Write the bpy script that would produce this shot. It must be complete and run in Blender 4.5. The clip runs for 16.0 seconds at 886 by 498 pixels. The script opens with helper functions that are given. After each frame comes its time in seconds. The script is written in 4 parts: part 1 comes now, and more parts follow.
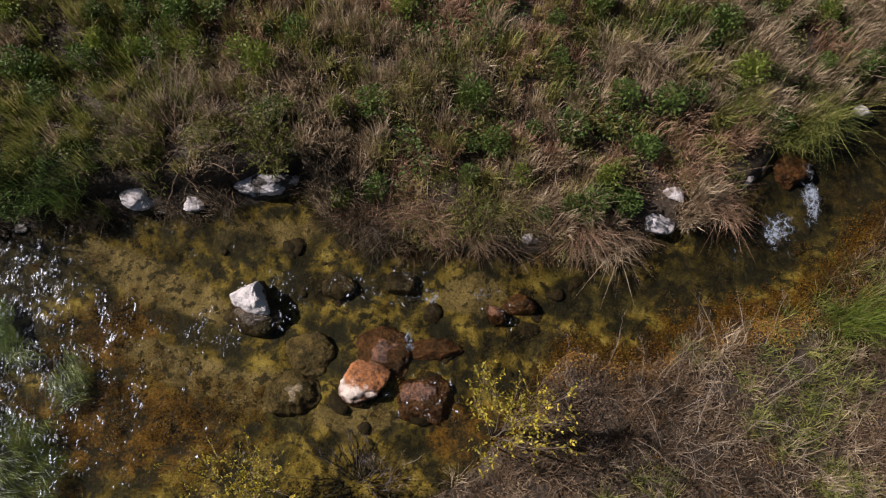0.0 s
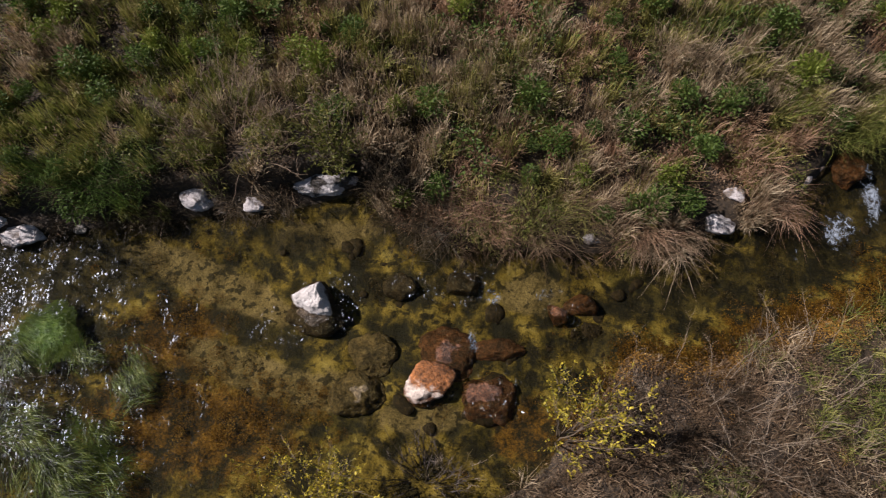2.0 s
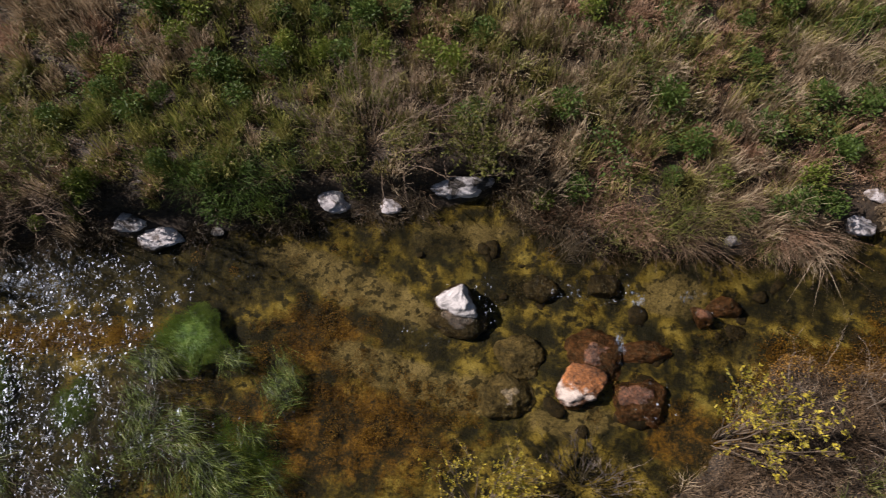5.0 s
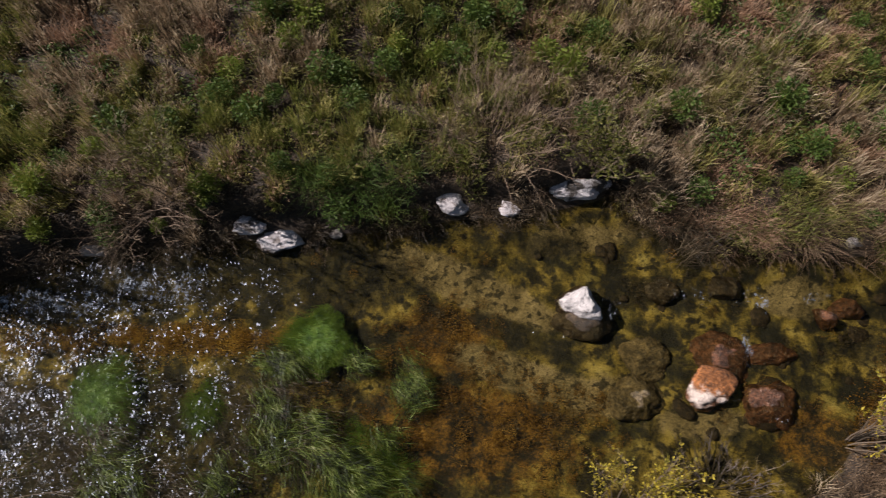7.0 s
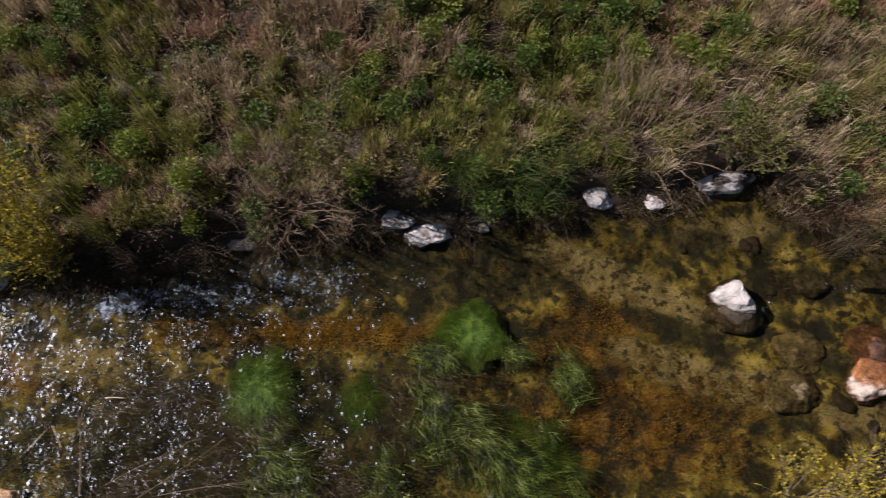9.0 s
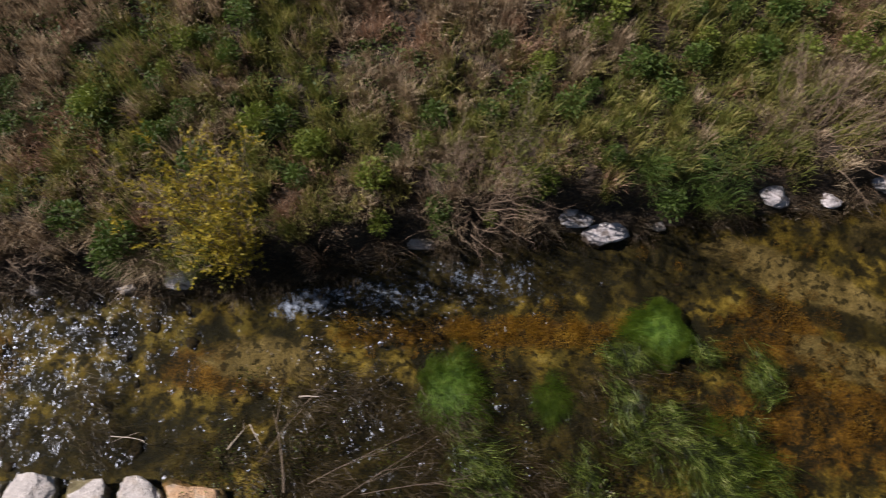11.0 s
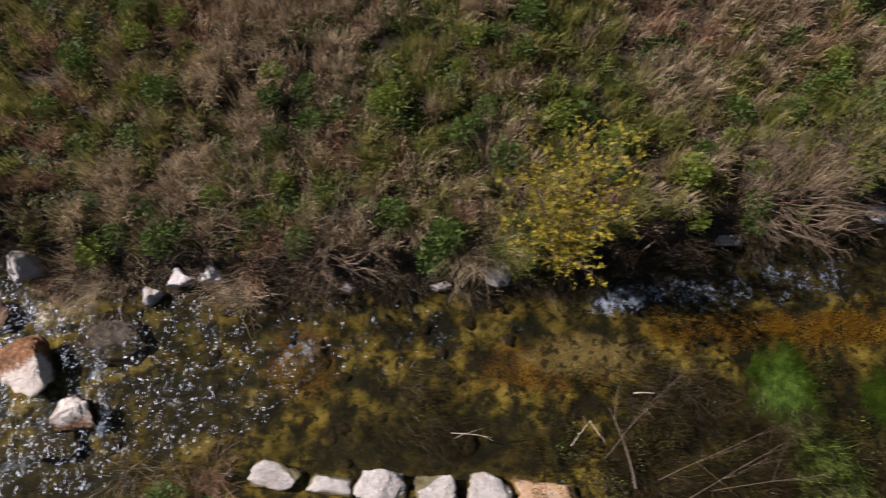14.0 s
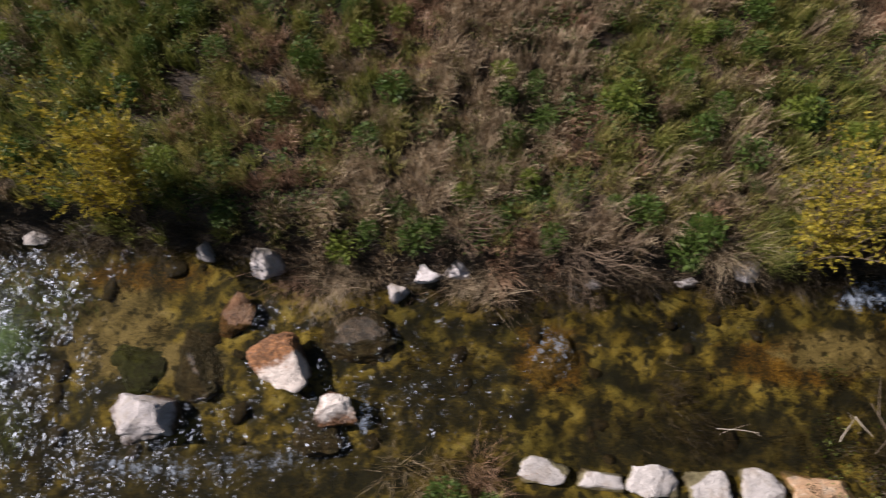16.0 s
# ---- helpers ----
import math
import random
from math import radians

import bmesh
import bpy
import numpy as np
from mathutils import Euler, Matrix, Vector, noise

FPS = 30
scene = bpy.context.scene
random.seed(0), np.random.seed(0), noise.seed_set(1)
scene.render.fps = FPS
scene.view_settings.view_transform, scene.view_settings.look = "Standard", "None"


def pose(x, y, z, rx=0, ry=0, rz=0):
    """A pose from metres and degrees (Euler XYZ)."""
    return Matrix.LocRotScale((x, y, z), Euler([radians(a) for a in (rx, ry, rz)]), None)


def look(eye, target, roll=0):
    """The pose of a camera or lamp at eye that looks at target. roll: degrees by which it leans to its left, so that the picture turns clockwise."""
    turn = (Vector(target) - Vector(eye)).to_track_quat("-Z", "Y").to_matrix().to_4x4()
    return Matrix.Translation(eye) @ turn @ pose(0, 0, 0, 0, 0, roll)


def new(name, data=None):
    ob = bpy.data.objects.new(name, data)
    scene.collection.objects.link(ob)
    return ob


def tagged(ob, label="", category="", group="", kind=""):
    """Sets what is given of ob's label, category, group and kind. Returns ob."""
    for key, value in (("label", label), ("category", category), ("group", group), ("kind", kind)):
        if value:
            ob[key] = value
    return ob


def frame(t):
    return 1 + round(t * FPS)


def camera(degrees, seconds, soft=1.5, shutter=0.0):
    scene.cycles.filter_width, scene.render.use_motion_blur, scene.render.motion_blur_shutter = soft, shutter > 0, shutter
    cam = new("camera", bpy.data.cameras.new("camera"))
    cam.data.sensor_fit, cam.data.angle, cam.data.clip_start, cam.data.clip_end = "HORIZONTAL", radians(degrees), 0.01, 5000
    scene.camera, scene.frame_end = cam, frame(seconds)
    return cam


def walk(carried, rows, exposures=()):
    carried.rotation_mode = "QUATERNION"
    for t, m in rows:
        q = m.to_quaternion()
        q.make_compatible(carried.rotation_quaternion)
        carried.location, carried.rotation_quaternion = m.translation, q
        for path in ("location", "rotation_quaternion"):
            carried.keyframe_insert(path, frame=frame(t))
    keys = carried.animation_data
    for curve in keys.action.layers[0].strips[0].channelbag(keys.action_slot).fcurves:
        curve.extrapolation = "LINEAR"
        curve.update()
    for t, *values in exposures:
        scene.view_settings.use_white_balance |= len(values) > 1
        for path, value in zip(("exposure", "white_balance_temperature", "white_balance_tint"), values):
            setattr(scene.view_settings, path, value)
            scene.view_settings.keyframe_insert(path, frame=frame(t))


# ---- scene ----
cam = camera(68.6, 16.0, soft=1.1, shutter=0.75)
METRES, EYE, TILT, LEAN, TURN = 13.0, 6.68, -69.2, 0.0, 0.0
ROWS = [
    (0.0, 0.0, 0.0, 0.0, 0.0, 0.0, 0.0),
    (0.5, -0.0097, -0.0001, -0.0, 0.03, -0.01, -0.0),
    (1.0, -0.0216, 0.0001, -0.0015, 0.04, 0.13, 0.0),
    (1.5, -0.0351, 0.0003, -0.0015, 0.07, 0.17, 0.02),
    (2.0, -0.0505, 0.0008, -0.0017, 0.06, 0.22, 0.03),
    (2.5, -0.0668, 0.0012, -0.0012, 0.12, 0.26, 0.03),
    (3.0, -0.085, 0.0017, -0.0005, 0.15, 0.25, 0.05),
    (3.5, -0.1042, 0.0019, -0.0008, 0.21, 0.24, 0.07),
    (4.0, -0.1239, 0.0018, -0.0012, 0.25, 0.25, 0.07),
    (6.5, -0.2413, 0.0023, 0.0036, 0.16, 0.08, 0.18),
    (7.0, -0.2687, 0.0019, 0.0036, 0.15, 0.09, 0.2),
    (7.5, -0.2966, 0.0019, 0.0026, 0.22, 0.15, 0.22),
    (8.0, -0.3268, 0.0013, 0.001, 0.22, 0.17, 0.23),
    (10.5, -0.5011, -0.0007, -0.0073, 0.5, 0.63, 0.36),
    (11.0, -0.5402, -0.0015, -0.0065, 0.57, 0.65, 0.38),
    (11.5, -0.5807, -0.0011, -0.0054, 0.59, 0.58, 0.38),
    (12.0, -0.623, -0.0015, -0.0064, 0.61, 0.66, 0.42),
    (12.5, -0.6652, -0.0021, -0.0062, 0.69, 0.61, 0.43),
    (13.0, -0.7083, -0.0025, -0.006, 0.73, 0.56, 0.42),
    (13.5, -0.7534, -0.0031, -0.0048, 0.7, 0.44, 0.42),
    (14.0, -0.7984, -0.0046, -0.0058, 0.79, 0.5, 0.52),
    (14.5, -0.846, -0.0055, -0.0068, 0.85, 0.55, 0.48),
    (15.0, -0.8948, -0.0064, -0.0059, 0.92, 0.41, 0.57),
    (15.5, -0.9457, -0.0078, -0.0067, 1.07, 0.48, 0.54),
    (16.0, -0.9992, -0.0095, -0.0069, 1.09, 0.53, 0.61),
]
walk(cam, [(t, pose(0, 0, EYE, TILT, LEAN, TURN) @ pose(METRES * x, METRES * y, METRES * z, 90 + pitch, roll, yaw)) for t, x, y, z, yaw, pitch, roll in ROWS])

# ---- world, sun ----
SUN_FROM = Vector((-0.72, 0.20, 0.62)).normalized()
world = bpy.data.worlds.new("sky")
scene.world = world
world.use_nodes = True
wn = world.node_tree.nodes
sky = wn.new("ShaderNodeTexSky")
sky.sky_type, sky.sun_disc = "NISHITA", False
sky.sun_elevation = math.asin(SUN_FROM.z)
sky.sun_rotation = math.atan2(SUN_FROM.x, SUN_FROM.y)
wn["Background"].inputs["Strength"].default_value = 0.031
world.node_tree.links.new(sky.outputs[0], wn["Background"].inputs["Color"])
sun = new("sun", bpy.data.lights.new("sun", "SUN"))
sun.data.energy, sun.data.angle, sun.data.color = 5.0, radians(0.5), (1.0, 0.915, 0.90)
sun.matrix_basis = look(SUN_FROM * 40, (0, 0, 0))
scene.view_settings.exposure = 0.47

# ---- materials ----


class Nodes:
    """Short forms for building a node material."""

    def __init__(self, name):
        self.mat = bpy.data.materials.new(name)
        self.mat.use_nodes = True
        self.tree = self.mat.node_tree
        self.tree.nodes.clear()
        self.out = self.tree.nodes.new("ShaderNodeOutputMaterial")

    def add(self, kind, **inputs):
        node = self.tree.nodes.new("ShaderNode" + kind)
        for key, value in inputs.items():
            self.put(node, key.replace("_", " "), value)
        return node

    def put(self, node, key, value):
        if isinstance(value, bpy.types.NodeSocket):
            self.tree.links.new(value, node.inputs[key])
        else:
            node.inputs[key].default_value = value

    def ramp(self, fac, *stops):
        node = self.tree.nodes.new("ShaderNodeValToRGB")
        els = node.color_ramp.elements
        while len(els) < len(stops):
            els.new(0.5)
        for el, (at, colour) in zip(els, stops):
            el.position = at
            el.color = (*colour, 1) if isinstance(colour, tuple) else (colour, colour, colour, 1)
        self.tree.links.new(fac, node.inputs[0])
        return node.outputs[0]

    def mix(self, fac, a, b, blend="MIX"):
        node = self.tree.nodes.new("ShaderNodeMix")
        node.data_type, node.blend_type = "RGBA", blend
        for i, v in ((0, fac), (6, a), (7, b)):
            if isinstance(v, bpy.types.NodeSocket):
                self.tree.links.new(v, node.inputs[i])
            else:
                node.inputs[i].default_value = (*v, 1) if isinstance(v, tuple) else v
        return node.outputs[2]

    def math(self, op, a, b=0.0, clamp=False):
        node = self.tree.nodes.new("ShaderNodeMath")
        node.operation, node.use_clamp = op, clamp
        for i, v in ((0, a), (1, b)):
            if isinstance(v, bpy.types.NodeSocket):
                self.tree.links.new(v, node.inputs[i])
            else:
                node.inputs[i].default_value = v
        return node.outputs[0]

    def place(self, stretch=(1, 1, 1), turn=0.0, own=False):
        if own:
            source = self.add("TexCoord").outputs["Object"]
        else:
            source = self.add("NewGeometry").outputs["Position"]
        node = self.add("Mapping", Vector=source, Scale=stretch, Rotation=(0, 0, radians(turn)))
        return node.outputs[0]

    def noise(self, where, scale, detail=4.0, rough=0.55, distort=0.0):
        return self.add("TexNoise", Vector=where, Scale=scale, Detail=detail, Roughness=rough, Distortion=distort).outputs[0]

    def attr(self, name):
        node = self.tree.nodes.new("ShaderNodeAttribute")
        node.attribute_name = name
        return node

    def bump(self, height, strength, distance):
        return self.add("Bump", Height=height, Strength=strength, Distance=distance).outputs[0]

    def done(self, shader):
        self.tree.links.new(shader, self.out.inputs[0])
        return self.mat


def blade_material(name, stops, gloss=0.6, thin=0.3, patch=0.45, scale=3.0, spec=0.3):
    """Leaves and blades: each one has a tone of its own, and patches share a tone."""
    n = Nodes(name)
    own = n.add("NewGeometry").outputs["Random Per Island"]
    wide = n.noise(n.place(), scale, 3)
    wide = n.math("MULTIPLY_ADD", n.math("SUBTRACT", wide, 0.5), 2.2, True)
    wide_node = wide.node
    wide_node.inputs[2].default_value = 0.5
    fac = n.math("ADD", n.math("MULTIPLY", own, 1 - patch), n.math("MULTIPLY", wide, patch))
    colour = n.ramp(fac, *stops)
    body = n.add("BsdfPrincipled", Base_Color=colour, Roughness=gloss)
    body.inputs["Specular IOR Level"].default_value = spec
    through_leaf = n.add("BsdfTranslucent", Color=colour)
    both = n.add("MixShader", Fac=thin)
    n.tree.links.new(body.outputs[0], both.inputs[1])
    n.tree.links.new(through_leaf.outputs[0], both.inputs[2])
    return n.done(both.outputs[0])


dry_mat = blade_material("dry_grass", [(0.14, (0.038, 0.026, 0.016)), (0.35, (0.23, 0.168, 0.102)), (0.6, (0.44, 0.335, 0.218)), (0.88, (0.66, 0.54, 0.37))], patch=0.55, scale=5.0)
rust_mat = blade_material("rusty_grass", [(0.14, (0.042, 0.023, 0.014)), (0.38, (0.24, 0.142, 0.085)), (0.65, (0.43, 0.275, 0.175)), (0.88, (0.63, 0.45, 0.31))], patch=0.55, scale=5.0)
green_mat = blade_material("green_grass", [(0.14, (0.023, 0.029, 0.007)), (0.4, (0.128, 0.152, 0.032)), (0.65, (0.24, 0.245, 0.055)), (0.88, (0.46, 0.38, 0.155))], patch=0.55, scale=5.0)
olive_mat = blade_material("olive_grass", [(0.14, (0.032, 0.030, 0.008)), (0.4, (0.19, 0.178, 0.048)), (0.65, (0.335, 0.300, 0.088)), (0.88, (0.56, 0.47, 0.20))], patch=0.55, scale=5.0)
herb_mat = blade_material("herb_leaf", [(0.1, (0.023, 0.044, 0.009)), (0.5, (0.069, 0.113, 0.021)), (0.9, (0.149, 0.207, 0.044))], gloss=0.55, scale=24, patch=0.75)
lime_mat = blade_material("bright_leaf", [(0.1, (0.050, 0.075, 0.011)), (0.5, (0.138, 0.182, 0.026)), (0.9, (0.286, 0.308, 0.061))], gloss=0.55, scale=24, patch=0.75)
yellow_mat = blade_material("yellow_leaf", [(0.05, (0.06, 0.07, 0.012)), (0.30, (0.25, 0.22, 0.028)), (0.6, (0.50, 0.39, 0.042)), (1.0, (0.72, 0.57, 0.09))], gloss=0.5, scale=7)
olive_leaf_mat = blade_material("olive_leaf", [(0.0, (0.055, 0.066, 0.014)), (0.5, (0.125, 0.130, 0.028)), (1.0, (0.25, 0.235, 0.06))], gloss=0.55, scale=5)
weed_mat = blade_material("water_weed", [(0.18, (0.008, 0.010, 0.004)), (0.42, (0.024, 0.032, 0.007)), (0.55, (0.075, 0.115, 0.016)), (0.72, (0.17, 0.22, 0.038)), (0.9, (0.36, 0.38, 0.15))], gloss=0.45, thin=0.2, spec=0.3, scale=7.0, patch=0.5)
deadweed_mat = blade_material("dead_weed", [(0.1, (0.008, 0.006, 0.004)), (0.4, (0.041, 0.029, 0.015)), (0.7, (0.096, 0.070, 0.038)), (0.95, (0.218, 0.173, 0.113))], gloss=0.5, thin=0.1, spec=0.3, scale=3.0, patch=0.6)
litter_mat = blade_material("brown_litter", [(0.14, (0.030, 0.023, 0.013)), (0.4, (0.105, 0.068, 0.039)), (0.65, (0.205, 0.136, 0.082)), (0.88, (0.39, 0.285, 0.18))], patch=0.6, scale=2.2)
algae_mat = blade_material("green_algae", [(0.1, (0.030, 0.065, 0.008)), (0.5, (0.095, 0.175, 0.020)), (0.9, (0.18, 0.27, 0.045))], gloss=0.45, thin=0.1, spec=0.3, scale=9, patch=0.7)
ochre_mat = blade_material("ochre_algae", [(0.1, (0.05, 0.025, 0.005)), (0.35, (0.27, 0.145, 0.018)), (0.65, (0.52, 0.30, 0.042)), (0.9, (0.70, 0.46, 0.10))], gloss=0.5, thin=0.1, scale=2.5, patch=0.6)
rustweed_mat = blade_material("rusty_algae", [(0.1, (0.035, 0.017, 0.005)), (0.4, (0.17, 0.086, 0.018)), (0.7, (0.33, 0.178, 0.032)), (0.95, (0.50, 0.33, 0.085))], gloss=0.5, thin=0.1, scale=2.5, patch=0.6)


def twig_material(name, dark, light):
    n = Nodes(name)
    own = n.add("NewGeometry").outputs["Random Per Island"]
    grain = n.noise(n.place(), 40, 3)
    colour = n.ramp(n.math("ADD", n.math("MULTIPLY", own, 0.6), n.math("MULTIPLY", grain, 0.4)), (0.15, dark), (0.85, light))
    return n.done(n.add("BsdfPrincipled", Base_Color=colour, Roughness=0.8).outputs[0])


bark_mat = twig_material("brown_bark", (0.058, 0.042, 0.028), (0.205, 0.151, 0.102))
brown_twig_mat = twig_material("brown_twig", (0.07, 0.046, 0.028), (0.26, 0.185, 0.125))
grey_twig_mat = twig_material("grey_twig", (0.09, 0.066, 0.046), (0.36, 0.285, 0.21))
dark_twig_mat = twig_material("dark_twig", (0.018, 0.013, 0.011), (0.128, 0.102, 0.090))
straw_mat = twig_material("bleached_stick", (0.282, 0.218, 0.154), (0.640, 0.550, 0.435))


def rock_material(name, body, stain, stain_at, coat, coat_top, coat_soft=0.05, wet=0.35, bare=None):
    """Stone: mottled body, a stain in patches, and a coat of algae up to the splash line."""
    n = Nodes(name)
    p = n.place()
    coarse, fine = n.noise(p, 4.5, 5, 0.6, 0.4), n.noise(p, 38, 6, 0.7)
    light = tuple(min(1.0, c * 1.25) for c in body)
    dark = tuple(c * 0.5 for c in body)
    colour = n.ramp(n.math("ADD", n.math("MULTIPLY", coarse, 0.55), n.math("MULTIPLY", fine, 0.45)), (0.32, dark), (0.5, body), (0.68, light))
    patch = n.noise(p, 6.0, 5, 0.65, 0.6)
    colour = n.mix(n.ramp(patch, (max(0.0, stain_at - 0.05), 0.0), (stain_at + 0.06, 1.0)), colour, stain)
    if bare:
        own = n.add("TexCoord").outputs["Object"]
        along = n.add("VectorMath", Vector=own)
        along.operation = "DOT_PRODUCT"
        along.inputs[1].default_value = (bare[0], bare[1], 0)
        reach = n.math("ADD", along.outputs["Value"], n.math("MULTIPLY", n.math("SUBTRACT", n.noise(p, 8, 6, 0.7, 0.8), 0.5), 0.42))
        light_end = n.ramp(n.math("ADD", reach, 0.5 - bare[2]), (0.47, 0.0), (0.53, 1.0))
        colour = n.mix(light_end, n.ramp(n.math("ADD", n.math("MULTIPLY", fine, 0.5), n.math("MULTIPLY", patch, 0.5)), (0.38, tuple(c * 0.2 for c in stain)), (0.48, tuple(c * 0.8 for c in stain)), (0.56, tuple(c * 1.5 for c in stain)), (0.66, tuple(min(1.0, c * 2.6) for c in stain))), colour)
    pits = n.noise(p, 90, 3, 0.6)
    colour = n.mix(n.ramp(pits, (0.28, 0.75), (0.42, 0.0)), colour, tuple(c * 0.35 for c in body))
    z = n.add("SeparateXYZ", Vector=p).outputs[2]
    line = n.math("ADD", z, n.math("MULTIPLY", n.math("SUBTRACT", n.noise(p, 9, 5, 0.6), 0.5), 0.22))
    span = n.add("MapRange", Value=line)
    for key, v in (("From Min", coat_top - coat_soft), ("From Max", coat_top + coat_soft), ("To Min", 1.0), ("To Max", 0.0)):
        span.inputs[key].default_value = v
    coat_light = tuple(c * 2.6 for c in coat)
    coat_dark = tuple(c * 0.10 for c in coat)
    film = n.math("ADD", n.math("MULTIPLY", n.noise(p, 30, 6, 0.75), 0.55), n.math("MULTIPLY", n.noise(p, 7.5, 4, 0.6, 0.6), 0.45))
    coat_colour = n.ramp(film, (0.38, coat_dark), (0.5, coat), (0.62, coat_light))
    colour = n.mix(span.outputs[0], colour, coat_colour)
    rough = n.ramp(span.outputs[0], (0.0, 0.85), (1.0, wet))
    relief = n.math("ADD", n.math("MULTIPLY", coarse, 1.0), n.math("MULTIPLY", fine, 0.5))
    body_node = n.add("BsdfPrincipled", Base_Color=colour, Roughness=rough, Normal=n.bump(relief, 1.0, 0.05))
    return n.done(body_node.outputs[0])


ROCK = {
    "pale": rock_material("pale_limestone", (0.50, 0.455, 0.445), (0.422, 0.365, 0.320), 0.56, (0.070, 0.045, 0.031), 0.035, 0.03),
    "block": rock_material("white_limestone_block", (0.56, 0.51, 0.485), (0.43, 0.37, 0.325), 0.57, (0.085, 0.06, 0.045), -0.05, 0.03),
    "bank": rock_material("weathered_white_stone", (0.60, 0.55, 0.55), (0.16, 0.13, 0.11), 0.57, (0.05, 0.036, 0.026), 0.05, 0.03),
    "patchy": rock_material("dark_stone_with_white_patches", (0.60, 0.56, 0.56), (0.06, 0.05, 0.042), 0.49, (0.04, 0.03, 0.022), 0.05, 0.03),
    "grey": rock_material("grey_limestone", (0.461, 0.410, 0.384), (0.256, 0.218, 0.179), 0.55, (0.058, 0.045, 0.031), 0.03),
    "orange": rock_material("rust_stained_limestone", (0.70, 0.58, 0.50), (0.27, 0.100, 0.030), 0.68, (0.105, 0.046, 0.022), 0.045, 0.03, bare=(-0.75, -0.65, 0.11)),
    "rust": rock_material("half_rusted_limestone", (0.66, 0.57, 0.51), (0.26, 0.115, 0.045), 0.68, (0.085, 0.04, 0.02), 0.05, 0.03, bare=(0.45, -0.9, -0.02)),
    "wet": rock_material("white_rock_with_wet_base", (0.62, 0.57, 0.55), (0.42, 0.36, 0.32), 0.66, (0.045, 0.026, 0.018), 0.02, 0.02),
    "red": rock_material("reddish_algae_rock", (0.15, 0.066, 0.032), (0.085, 0.034, 0.016), 0.55, (0.105, 0.045, 0.022), 0.11, 0.05),
    "redpale": rock_material("splash_stained_limestone", (0.704, 0.627, 0.576), (0.461, 0.358, 0.282), 0.6, (0.128, 0.064, 0.032), 0.06, 0.03),
    "mud": rock_material("silt_coated_rock", (0.16, 0.12, 0.07), (0.10, 0.07, 0.04), 0.5, (0.115, 0.083, 0.042), 0.3),
    "dark": rock_material("dark_algae_rock", (0.075, 0.052, 0.034), (0.045, 0.03, 0.017), 0.5, (0.052, 0.036, 0.021), 0.14),
    "ochre": rock_material("ochre_algae_rock", (0.30, 0.19, 0.06), (0.2, 0.1, 0.02), 0.5, (0.13, 0.075, 0.016), 0.12),
    "moss": rock_material("green_algae_rock", (0.08, 0.09, 0.02), (0.05, 0.06, 0.012), 0.5, (0.04, 0.045, 0.010), 0.2),
    "slab": rock_material("orange_slab", (0.30, 0.17, 0.09), (0.18, 0.08, 0.03), 0.5, (0.11, 0.055, 0.025), 0.03),
    "tan": rock_material("tan_block", (0.640, 0.486, 0.346), (0.538, 0.333, 0.192), 0.46, (0.077, 0.051, 0.032), -0.05),
}


